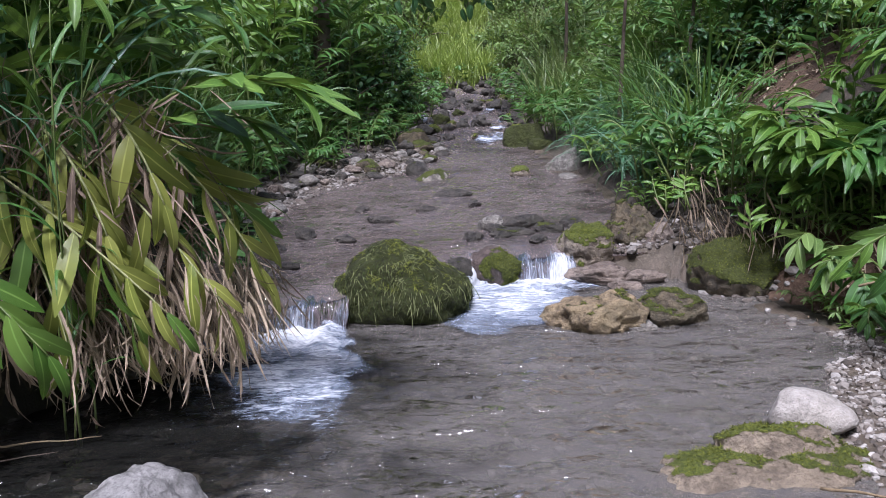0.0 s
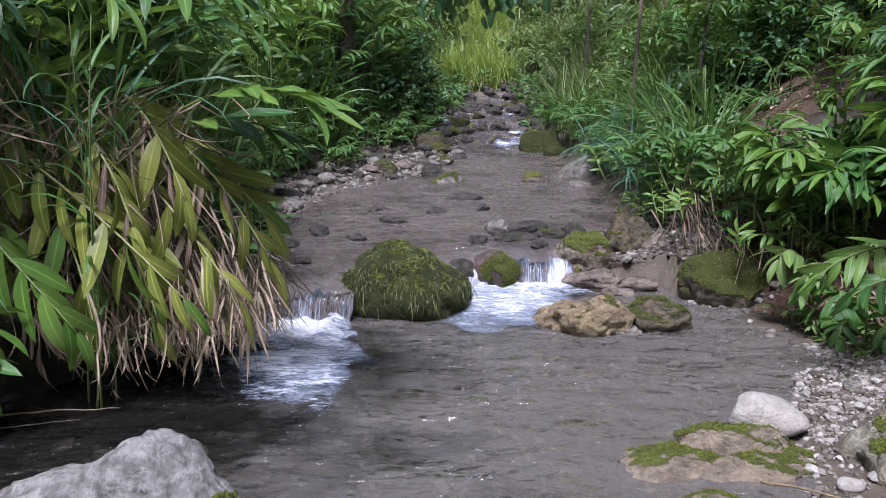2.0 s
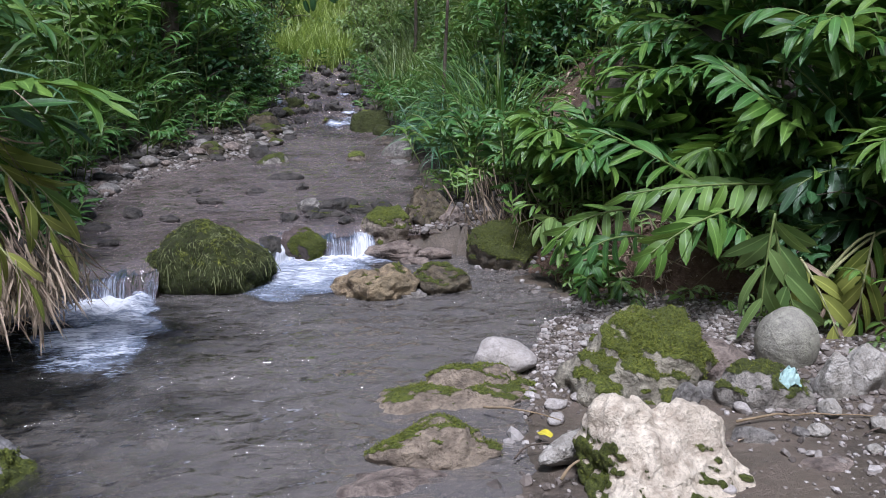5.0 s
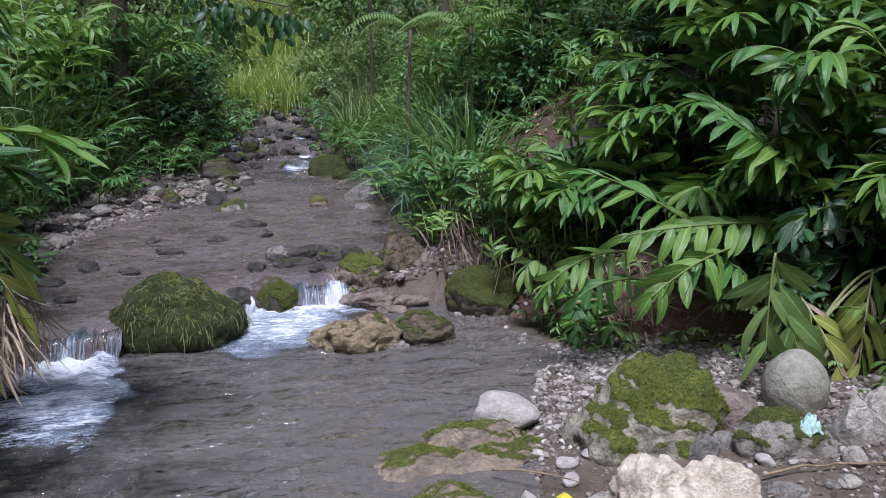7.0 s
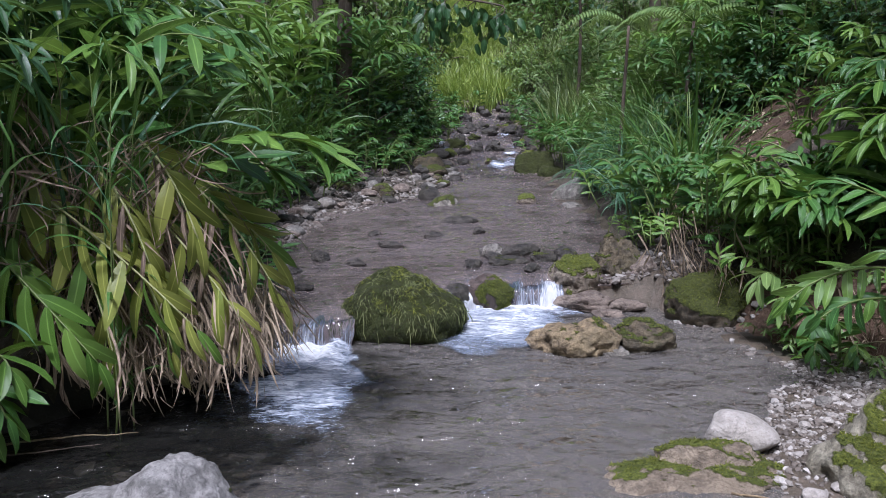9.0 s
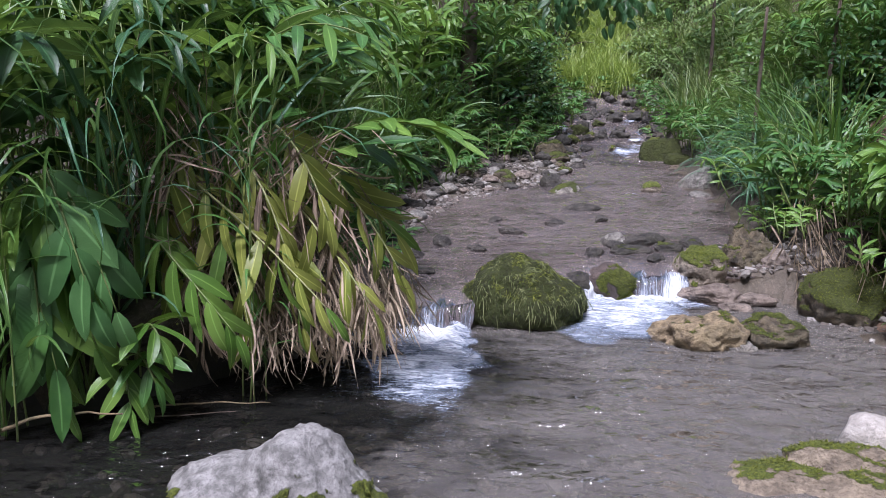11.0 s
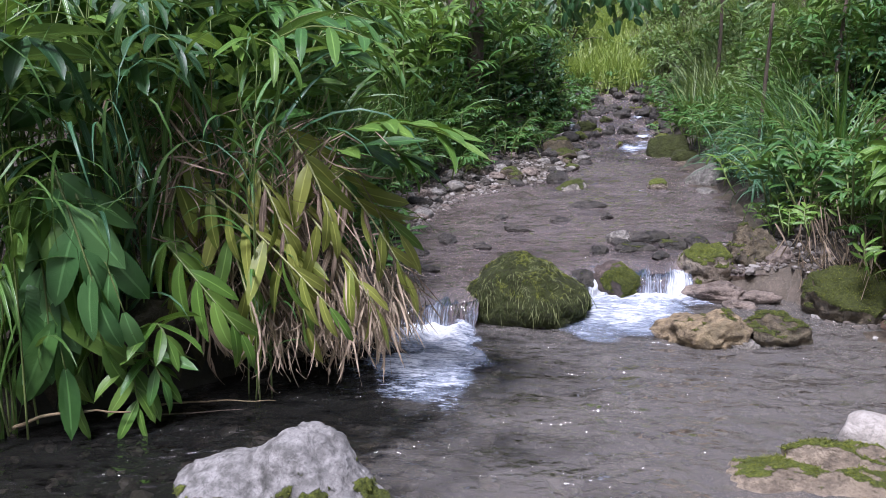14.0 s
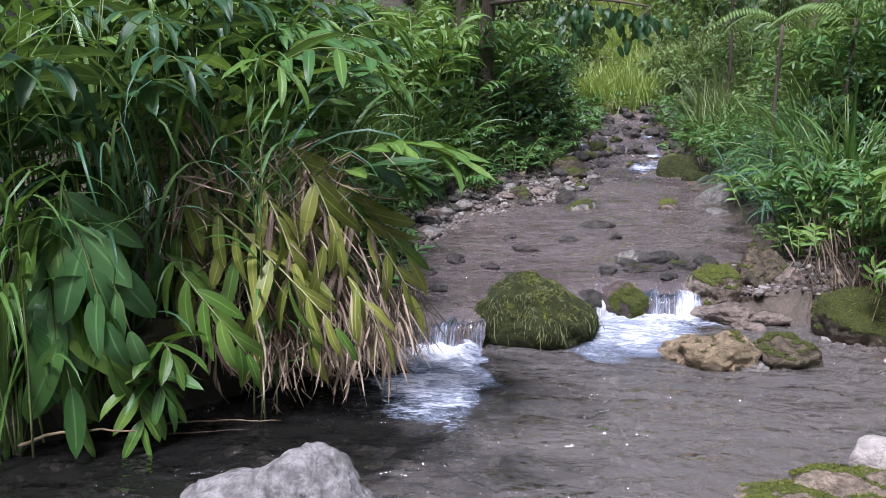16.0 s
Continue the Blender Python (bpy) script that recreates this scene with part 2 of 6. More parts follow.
def foam_material(name, thin, scale=(9, 4, 9), soft=0.12):
    """White water: bubbles where the noise is high, clear water between them. The UV's v thins it out."""
    n = Nodes(name)
    at = n.coord("Object", scale)
    uv = n.add("ShaderNodeSeparateXYZ", Vector=n.coord("UV"))
    lace = n.noise(at, 1.0, 6, 0.58, 1.3)
    fine = n.noise(at, 4.0, 5, 0.62, 0.8)
    level = n.math("ADD", n.math("MULTIPLY", lace, 0.55), n.math("MULTIPLY", fine, 0.55))
    level = n.math("SUBTRACT", n.math("ADD", level, uv.outputs[1]), thin + 0.06)
    cover = n.ramp(level, [(0.5 - soft, 0.0), (0.5 + soft, 1.0)])
    relief = n.bump(n.math("ADD", lace, fine), 1.0, 0.03)
    white = n.add("ShaderNodeBsdfPrincipled", Base_Color=n.mix(n.ramp(level, [(0.42, 0.0), (0.66, 1.0)]), (0.36, 0.44, 0.58), (0.84, 0.86, 0.90)), Roughness=0.4, Normal=relief)
    white.inputs["Subsurface Weight"].default_value = 0.0
    clear = n.tree.nodes.new("ShaderNodeBsdfTransparent")
    m = n.add("ShaderNodeMixShader", Fac=cover)
    n.put(m.inputs[1], clear.outputs[0])
    n.put(m.inputs[2], white.outputs[0])
    return n.end(m.outputs[0])


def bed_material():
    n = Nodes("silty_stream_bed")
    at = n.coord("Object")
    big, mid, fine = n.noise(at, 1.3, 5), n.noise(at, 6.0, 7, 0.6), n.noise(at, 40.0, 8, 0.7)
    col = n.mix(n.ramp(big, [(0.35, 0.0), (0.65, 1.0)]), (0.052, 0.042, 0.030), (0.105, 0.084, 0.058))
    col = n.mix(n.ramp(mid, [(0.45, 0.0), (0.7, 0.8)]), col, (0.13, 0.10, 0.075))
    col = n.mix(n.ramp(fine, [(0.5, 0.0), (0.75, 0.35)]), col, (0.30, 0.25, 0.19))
    # Dark mud plus the left bank's shade and dark reflection, put into the colour.
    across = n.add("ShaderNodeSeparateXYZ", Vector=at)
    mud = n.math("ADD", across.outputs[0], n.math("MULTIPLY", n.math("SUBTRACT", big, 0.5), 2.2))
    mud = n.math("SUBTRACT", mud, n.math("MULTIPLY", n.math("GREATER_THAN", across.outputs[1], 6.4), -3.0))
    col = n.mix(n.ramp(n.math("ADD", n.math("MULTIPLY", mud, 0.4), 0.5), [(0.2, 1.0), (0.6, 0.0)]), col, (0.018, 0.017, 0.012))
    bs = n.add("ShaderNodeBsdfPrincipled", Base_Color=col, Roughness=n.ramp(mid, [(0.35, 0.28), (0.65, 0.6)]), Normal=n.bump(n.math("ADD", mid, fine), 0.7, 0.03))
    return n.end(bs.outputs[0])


STALK, BARK, SOIL, EARTH = stalk_material(), bark_material(), ground_material(), earth_material()
PALE_STALK = bark_material("pale_green_stalk", (0.26, 0.29, 0.10), (0.50, 0.50, 0.26))
DRYSTALK = bark_material("withered_stalk", (0.16, 0.11, 0.06), (0.38, 0.29, 0.17))
PALE_BARK = bark_material("pale_bark", (0.16, 0.13, 0.11), (0.36, 0.32, 0.28))
PEBBLE, BARPEBBLE, WETPEBBLE = pebble_material("river_pebble", 0.57), pebble_material("dull_pebble", 0.40), pebble_material("wet_pebble", 0.42)
STONE = dict(
    mossy=rock_material("boulder_mossy", (0.16, 0.14, 0.10), (0.05, 0.045, 0.035), (0.09, 0.08, 0.05), 1.3, shade=0.42),
    ochre=rock_material("rock_ochre", (0.36, 0.275, 0.16), (0.11, 0.08, 0.048), (0.22, 0.18, 0.10), 0.12),
    halfmoss=rock_material("rock_half_mossy", (0.37, 0.34, 0.29), (0.15, 0.135, 0.115), (0.24, 0.215, 0.17), 0.45),
    capped=rock_material("rock_moss_capped", (0.35, 0.285, 0.205), (0.15, 0.118, 0.085), (0.27, 0.215, 0.15), 0.50, (0.15, 0.70, 0.70), shade=1.7),
    green=rock_material("rock_green_mossy", (0.40, 0.34, 0.26), (0.16, 0.13, 0.10), (0.28, 0.23, 0.17), 0.52, (0.1, -0.3, 0.9), shade=1.5),
    mossright=rock_material("rock_pale_mossy", (0.42, 0.385, 0.29), (0.18, 0.16, 0.115), (0.32, 0.285, 0.20), 0.50, (0.35, -0.35, 0.85), shade=1.8),
    white=rock_material("rock_white", (0.43, 0.395, 0.36), (0.30, 0.275, 0.24), (0.38, 0.345, 0.29), 0.0, pit=0.03),
    whitemoss=rock_material("rock_white_moss_foot", (0.72, 0.64, 0.50), (0.42, 0.35, 0.26), (0.60, 0.52, 0.39), 0.50, (-0.6, -0.6, -0.50), pit=0.05, shade=1.5),
    grey=rock_material("rock_grey", (0.28, 0.27, 0.26), (0.10, 0.096, 0.09), (0.22, 0.21, 0.20), 0.60, (0.55, -0.65, -0.50), pit=0.025, shade=1.5),
    mossdark=rock_material("boulder_olive_moss", (0.15, 0.12, 0.075), (0.05, 0.04, 0.026), (0.10, 0.085, 0.05), 0.66, (0.0, -0.35, 0.9), shade=0.8),
    mossside=rock_material("rock_moss_on_one_side", (0.15, 0.11, 0.095), (0.045, 0.035, 0.03), (0.09, 0.07, 0.055), 0.5, (0.75, -0.55, 0.35), wet=0.3, shade=1.3),
    chalk=rock_material("rock_chalky", (0.52, 0.49, 0.43), (0.30, 0.275, 0.225), (0.42, 0.385, 0.31), 0.0),
    brown=rock_material("rock_brown_olive", (0.17, 0.135, 0.085), (0.05, 0.04, 0.026), (0.11, 0.095, 0.05), 0.4),
    smooth=rock_material("rock_smooth_grey", (0.30, 0.29, 0.23), (0.19, 0.18, 0.145), (0.23, 0.225, 0.16), 0.0, pit=0.02),
    plain=rock_material("rock_plain_grey", (0.32, 0.30, 0.265), (0.13, 0.12, 0.105), (0.24, 0.21, 0.17), 0.0),
    pink=rock_material("rock_pinkish", (0.30, 0.245, 0.20), (0.11, 0.085, 0.07), (0.22, 0.17, 0.135), 0.0, wet=0.5),
    wet=rock_material("rock_wet_dark", (0.085, 0.074, 0.062), (0.02, 0.018, 0.015), (0.032, 0.030, 0.016), 0.06, wet=0.4),
)
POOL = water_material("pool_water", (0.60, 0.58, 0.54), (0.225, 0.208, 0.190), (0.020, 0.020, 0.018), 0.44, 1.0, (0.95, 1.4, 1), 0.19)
RUN = water_material("stream_water", (0.63, 0.55, 0.51), (0.30, 0.255, 0.24), (0.11, 0.09, 0.083), 0.38, 0.85, (0.8, 1.3, 1.0), 0.0, 0.45)
FOAM, LACE = foam_material("foam_dense", 0.0, (4.0, 7.0, 4.0), 0.18), foam_material("foam_lace", 0.0, (4.5, 11.0, 4.5), 0.12)
BUBBLES = foam_material("water_full_of_bubbles", 0.0, (2.2, 5.0, 2.2), 0.40)
CURTAIN = water_material("falling_water", (0.50, 0.44, 0.45), (0.20, 0.165, 0.165), (0.06, 0.048, 0.05), 0.62, 0.35, (9.0, 1.0, 0.7), 0.0, 1.0)
FALL = foam_material("falling_water_white", 0.0, (30, 3.0, 2.0), 0.14)

# ---------------------------------------------------------------- mesh helpers


def mesh(name, verts, faces, material, uvs=None, smooth=True):
    me = bpy.data.meshes.new(name)
    me.from_pydata([tuple(v) for v in verts], [], [tuple(f) for f in faces])
    if uvs is not None:
        idx = np.zeros(len(me.loops), dtype=np.int32)
        me.loops.foreach_get("vertex_index", idx)
        layer = me.uv_layers.new(name="UVMap")
        layer.data.foreach_set("uv", np.asarray(uvs, dtype=np.float32)[idx].ravel())
    me.materials.append(material)
    me.polygons.foreach_set("use_smooth", [smooth] * len(me.polygons))
    me.update()
    return me


def part(name, me, parent=None, m=None, label=""):
    """One mesh object, under a thing or part where one is given."""
    ob = new(name, me)
    ob.parent = parent
    if m is not None:
        ob.matrix_basis = m
    return tagged(ob, label)


class Heap:
    """Gathers many small pieces into one mesh."""

    def __init__(self):
        self.v, self.f, self.uv, self.n = [], [], [], 0

    def add(self, v, f, uv):
        self.v.append(v)
        self.f += [tuple(i + self.n for i in face) for face in f]
        self.uv.append(uv)
        self.n += len(v)

    def mesh(self, name, material, smooth=True):
        return mesh(name, np.concatenate(self.v), self.f, material, np.concatenate(self.uv), smooth)


def grid_faces(rows, cols):
    return [(r * cols + c, r * cols + c + 1, (r + 1) * cols + c + 1, (r + 1) * cols + c) for r in range(rows - 1) for c in range(cols - 1)]


def leaf_geo(length, width, droop, fold=0.25, nl=6, na=5, wave=0.0, twist=0.0, seed=0, broad=0.42, late=1.3):
    """A blade from the origin along +y, its face up, bending down by droop radians."""
    rng = np.random.default_rng(seed)
    s = np.linspace(0, 1, nl + 1)
    ang = -droop * s**late
    y = np.concatenate([[0], np.cumsum(np.cos(ang[1:]))]) * length / nl
    z = np.concatenate([[0], np.cumsum(np.sin(ang[1:]))]) * length / nl
    prof = np.clip(s, 0.015, 1) ** (broad * 1.3) * np.clip(1 - s, 0.0, 1) ** 0.72
    prof = prof / prof.max() * width / 2
    a = np.linspace(-1, 1, na)
    v, uv = [], []
    ph = rng.uniform(0, 6.28)
    for i in range(nl + 1):
        t = twist * s[i]
        for k in a:
            off, up = k * prof[i], abs(k) * prof[i] * fold + wave * width * abs(k) * math.sin(9 * s[i] + ph + (1.5 if k > 0 else 0))
            x2, u2 = off * math.cos(t) - up * math.sin(t), off * math.sin(t) + up * math.cos(t)
            v.append((x2, y[i] - u2 * math.sin(ang[i]), z[i] + u2 * math.cos(ang[i])))
            uv.append((k * 0.5 + 0.5, s[i]))
    return np.array(v), grid_faces(nl + 1, na), np.array(uv)


def placed(geo, m):
    r = np.array(m.to_3x3())
    return geo[0] @ r.T + np.array(m.translation), geo[1], geo[2]


def axes_pose(p, y_dir, up, scale=1.0, roll=0.0):
    """A pose whose y axis runs along y_dir and whose z axis leans towards up."""
    y = Vector(y_dir).normalized()
    x = y.cross(Vector(up))
    if x.length < 1e-4:
        x = y.cross(Vector((1, 0.3, 0)))
    x.normalize()
    z = x.cross(y)
    if roll:
        q = Matrix.Rotation(roll, 3, y)
        x, z = q @ x, q @ z
    m = Matrix((x, y, z)).transposed().to_4x4()
    return Matrix.Translation(p) @ m @ Matrix.Diagonal((scale, scale, scale, 1))


def tube(points, radii, sides=6):
    points = [Vector(p) for p in points]
    v, uv = [], []
    for i, p in enumerate(points):
        t = (points[min(i + 1, len(points) - 1)] - points[max(i - 1, 0)]).normalized()
        a = t.cross(Vector((0.31, 0.94, 0.13))).normalized()
        b = t.cross(a)
        for k in range(sides):
            w = 6.2832 * k / sides
            v.append(p + (a * math.cos(w) + b * math.sin(w)) * radii[i])
            uv.append((k / sides, i / len(points)))
    f = [(i * sides + k, i * sides + (k + 1) % sides, (i + 1) * sides + (k + 1) % sides, (i + 1) * sides + k) for i in range(len(points) - 1) for k in range(sides)]
    f += [tuple(range(sides))[::-1], tuple((len(points) - 1) * sides + k for k in range(sides))]
    return np.array([tuple(q) for q in v]), f, np.array(uv)


def bezier(a, b, c, n):
    a, b, c = Vector(a), Vector(b), Vector(c)
    return [a * (1 - s) ** 2 + b * 2 * s * (1 - s) + c * s * s for s in np.linspace(0, 1, n)]


# ---------------------------------------------------------------- the lie of the land
def level(y):
    """Height of the upper stream's water."""
    return np.interp(y, [5.5, 7.4, 10, 12.7, 15, 17, 18.5, 20, 21, 23.5, 26, 34, 60, 120], [0.27, 0.28, 0.34, 0.39, 0.49, 0.62, 0.76, 1.0, 1.18, 1.65, 2.2, 4.6, 16, 34])


def left_edge(y):
    return np.interp(y, [-8, 2.5, 3.2, 4.4, 5.1, 5.8, 6.8, 8, 10, 11.5, 12.7, 14, 16, 18, 20, 22, 24, 30], [-4.0, -3.7, -3.3, -2.3, -1.9, -1.75, -1.75, -2.0, -2.05, -2.0, -1.35, -0.65, -0.25, -0.5, -0.7, -0.8, -0.9, -1.0])


def right_edge(y):
    return np.interp(y, [-8, 2, 3, 3.8, 4.3, 4.9, 5.4, 6.5, 7.4, 8, 10, 12, 13.2, 15, 17, 19, 21, 24, 30], [1.5, 1.5, 1.6, 1.85, 1.85, 2.3, 2.6, 2.35, 2.0, 1.85, 1.85, 1.85, 1.75, 1.65, 1.5, 1.3, 1.15, 1.1, 1.2])


def lip(x):
    """The y at which the water goes over the ledge."""
    return np.interp(x, [-2.2, -1.6, -1.07, -0.75, 0.1, 0.55, 1.1, 1.8], [5.6, 5.72, 5.93, 6.1, 7.12, 7.34, 7.38, 7.45])


def shelf(y):
    return np.interp(y, [6.0, 7.2, 9, 11, 13, 15, 17, 19], [0.0, 0.35, 0.75, 0.85, 1.3, 1.6, 1.25, 0.5])


def beach(y):
    return np.interp(y, [-8, 2, 3.5, 4.2, 4.9, 5.4, 5.8, 7], [4.5, 4.0, 3.0, 2.4, 1.7, 0.95, 0.4, 0.12])


def fnoise(x, y, scale, seed=0.0):
    return noise.noise(Vector((x * scale, y * scale, seed)))


def unseen_walls(x, y):
    """Unseen rises that shut the clearing in, added to block low skylight."""
    fade = 1 - min(1.0, max(0.0, (y - 9) / 5))
    side = max(0.0, -5.6 - x) + max(0.0, x - 7.2)
    return min(9.0, 1.5 * side) * fade + min(9.0, 1.5 * max(0.0, -4.5 - y))


def height(x, y):
    return bank(x, y) + unseen_walls(x, y)


def bank(x, y):
    upper = y > lip(x)
    w = float(level(y)) if upper else 0.0
    base = w if y > 7.6 or upper else 0.0
    dl, dr = float(left_edge(y)) - x, x - float(right_edge(y))
    bumps = 0.05 * fnoise(x, y, 1.6, 3) + 0.025 * fnoise(x, y, 5, 7)
    if dl > 0:
        base = max(base, float(level(y)) if y > 6.5 else 0.0)
        d = dl - float(shelf(y))
        z = base + 0.10 * min(dl, float(shelf(y)) + 0.2)
        if d > 0:
            z += (0.65 * min(1, d / 0.35) if y < 6.2 else 0.45 * min(1, d / 0.7)) + 0.16 * max(0, d - 0.3) + 0.35 * max(0, d - 3)
        return z + bumps * min(1, dl * 3)
    if dr > 0:
        base = max(base, float(level(y)) if y > 7.2 else 0.0)
        b = float(beach(y))
        z = base + 0.05 * min(dr, b)
        d = dr - b
        if d > 0:
            steep = np.interp(y, [5, 7.5, 12, 20], [0.35, 0.8, 0.7, 0.3])
            z += np.interp(y, [3.4, 4.2, 6.4, 7.2], [0.22, 0.42, 0.42, 0.22]) * min(1, d / 0.4) + steep * min(max(0, d - 0.2), 2.2) + 0.25 * max(0, d - 2.4)
        return z + bumps * min(1, dr * 3) * (0.5 if d <= 0 else 1)
    inner = min(-dl, -dr)
    depth = 0.10 if upper else 0.26
    return w - depth * min(1, inner / 0.7) + bumps * (0.8 if upper else 1)


xs = np.unique(np.concatenate([np.linspace(-40, -6, 18), np.linspace(-6, -3, 16), np.linspace(-3, 5, 100), np.linspace(5, 9, 17), np.linspace(9, 44, 18)]))
ys = np.unique(np.concatenate([np.linspace(-12, 1, 14), np.linspace(1, 9, 110), np.linspace(9, 26, 90), np.linspace(26, 120, 32)]))
gv = [(x, y, height(x, y)) for y in ys for x in xs]
ground = tagged(part("ground", mesh("ground", gv, grid_faces(len(ys), len(xs)), SOIL)), "brown damp soil of the stream bed and banks", "ground", kind="structure")


# Dark green for the added ground out of view that keeps skylight off.
def unseen_wall_material():
    n = Nodes("unseen_wall")
    at = n.coord("Object")
    big, fine = n.noise(at, 0.8, 6, 0.65), n.noise(at, 6.0, 8, 0.7)
    col = n.mix(n.ramp(big, [(0.35, 0.0), (0.65, 1.0)]), (0.016, 0.035, 0.010), (0.05, 0.09, 0.025))
    col = n.mix(n.ramp(fine, [(0.45, 0.0), (0.6, 0.8)]), col, (0.012, 0.018, 0.007))
    bs = n.add("ShaderNodeBsdfPrincipled", Base_Color=col, Roughness=0.9, Normal=n.bump(n.math("ADD", big, fine), 1.0, 0.4))
    return n.end(bs.outputs[0])


for extra in (bed_material(), EARTH, unseen_wall_material()):
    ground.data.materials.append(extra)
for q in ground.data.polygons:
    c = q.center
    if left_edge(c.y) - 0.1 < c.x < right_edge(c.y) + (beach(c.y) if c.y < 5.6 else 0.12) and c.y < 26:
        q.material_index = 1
    elif (c.x - 3.6) ** 2 / 1.1 + (c.y - 9.4) ** 2 / 1.7 < 1 + 0.6 * fnoise(c.x, c.y, 2.5, 4):
        q.material_index = 2
    elif 4.0 < c.y < 6.8 and -0.05 < c.x - right_edge(c.y) - beach(c.y) < 0.5 + 0.2 * fnoise(c.x, c.y, 3, 8):
        q.material_index = 2
    if unseen_walls(c.x, c.y) > 0.3:
        q.material_index = 3


def root_mat():
    """The matted soil and roots that jut out over the undercut bank."""
    line = bezier((-3.1, 3.55, 0.5), (-1.9, 4.35, 0.5), (-1.38, 5.75, 0.42), 60)
    k, v = 18, []
    for i, p in enumerate(line):
        t = (line[min(i + 1, 59)] - line[max(i - 1, 0)]).normalized()
        out = Vector((t.y, -t.x, 0))
        for j in range(k):
            a = -math.pi / 2 + math.pi * j / (k - 1)
            rag = 1 + 0.35 * noise.noise(Vector((i * 0.33, a * 1.5, 2))) + 0.2 * noise.noise(Vector((i * 0.9, a * 4, 6)))
            q = p + out * (math.cos(a) * 0.24 * rag - 0.22) + Vector((0, 0, math.sin(a) * 0.15 * rag))
            if j in (0, k - 1):
                q -= out * 0.7
            v.append(tuple(q))
    return tagged(part("bank", mesh("root_mat", v, grid_faces(60, k), SOIL)), "dark mat of soil and roots overhanging the pool", "bank", kind="structure")


root_mat()


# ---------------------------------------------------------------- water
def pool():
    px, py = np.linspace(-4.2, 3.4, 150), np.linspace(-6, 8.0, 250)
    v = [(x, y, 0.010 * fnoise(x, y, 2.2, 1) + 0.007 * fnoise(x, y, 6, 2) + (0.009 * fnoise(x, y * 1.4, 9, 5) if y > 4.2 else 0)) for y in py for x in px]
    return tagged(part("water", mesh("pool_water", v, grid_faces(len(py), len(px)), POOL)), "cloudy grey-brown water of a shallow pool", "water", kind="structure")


def run():
    rows = np.concatenate([np.linspace(0, 0.35, 60), np.linspace(0.355, 1, 150)])
    v = []
    cols = np.linspace(0, 1, 90)
    for r in rows:
        for c in cols:
            y = 5.6 + r * 18.6
            x = float(left_edge(y)) - 0.25 + c * (float(right_edge(y)) - float(left_edge(y)) + 0.5)
            x = max(x, -2.1) if y < 7 else x
            y2 = max(y, float(lip(x)))
            rip = 0.018 * fnoise(x, y2, 3, 9) + 0.016 * fnoise(x * 1.5, y2, 8, 4)
            v.append((x, y2 + (0.0005 * r if y < y2 else 0), float(level(y2)) + rip * np.interp(y2, [7, 16, 20], [1, 1.4, 3]) - 0.075 * max(0.0, 1 - (y2 - float(lip(x))) / 0.30) ** 2))
    return tagged(part("water", mesh("stream_water", v, grid_faces(len(rows), len(cols)), RUN)), "shallow rippled stream running over brown stones", "water", kind="structure")


pool()
run()


def waterfall(x0, x1, drop_out, label, seed, white):
    """A sheet that bends over the lip and drops into the pool, ridged by its strands."""
    n, k = 120, 20
    v, uv = [], []
    for i in range(k):
        s = i / (k - 1)
        for c in range(n):
            x = x0 + (x1 - x0) * c / (n - 1)
            edge = float(lip(x)) + 0.05 * noise.noise(Vector((x * 7, seed, 1)))
            ridge = 0.020 * noise.noise(Vector((x * 16, seed, s * 1.5))) + 0.012 * noise.noise(Vector((x * 42, seed, s * 2)))
            if s < 0.4:
                a = 1 - s / 0.4
                y, z = edge + 0.30 * a, float(level(edge + 0.30 * a)) - 0.016 + 0.028 * (1 - a) ** 3 - 0.075 * (1 - a) ** 2 + ridge * 0.6
            else:
                b = (s - 0.4) / 0.6
                out = drop_out * b**0.65 + ridge * (0.5 + b) + 0.08 * b * noise.noise(Vector((x * 4, seed, 7)))
                y, z = edge - out, float(level(6)) - 0.063 - 0.24 * b**1.35 + ridge * 0.4
            v.append((x + 0.03 * fnoise(x, s, 5, seed) * s, y, z))
            uv.append((c / n, white + 0.30 * noise.noise(Vector((x * 5.5, seed, 2))) + 0.30 * max(0.0, s - 0.35) - 0.30 * max(0.0, 0.35 - s)))
    fall = new("waterfall", None)
    tagged(fall, label, "waterfall", kind="structure")
    v2 = [(a, b + 0.012, c - 0.006) for a, b, c in v]
    part("curtain", mesh("fall_clear", v2, grid_faces(k, n), CURTAIN, uv), fall)
    part("white_strands", mesh("fall_white", v, grid_faces(k, n), FALL, uv), fall)
    return fall


def ledge(x0, x1, label, seed):
    """The wet, broken face of rock that the water runs down."""
    n, k = 80, 14
    v = []
    for i in range(k):
        s = i / (k - 1)
        for c in range(n):
            x = x0 + (x1 - x0) * c / (n - 1)
            out = 0.06 * noise.noise(Vector((x * 5, s * 3, seed))) + 0.03 * noise.noise(Vector((x * 14, s * 7, seed)))
            z = float(level(6)) - 0.11 - 0.36 * max(0.0, s - 0.25) / 0.75
            v.append((x, float(lip(x)) + 0.10 + 0.22 * max(0.0, 0.25 - s) / 0.25 + out * s - 0.05 * s, z))
    me = mesh("ledge", v, grid_faces(k, n), STONE["wet"])
    me.attributes.new("moss", "FLOAT", "POINT").data.foreach_set("value", [0.0] * len(v))
    return tagged(part("ledge", me), label, "rock ledge", kind="structure")


ledge(-2.0, -0.5, "dark wet rock ledge behind the low waterfall", 4)
ledge(-0.1, 1.3, "dark wet rock ledge behind the short waterfall", 6)
waterfall(-1.75, -0.66, 0.13, "low curtain of water dropping over a ledge beside the boulder", 3, -0.17)
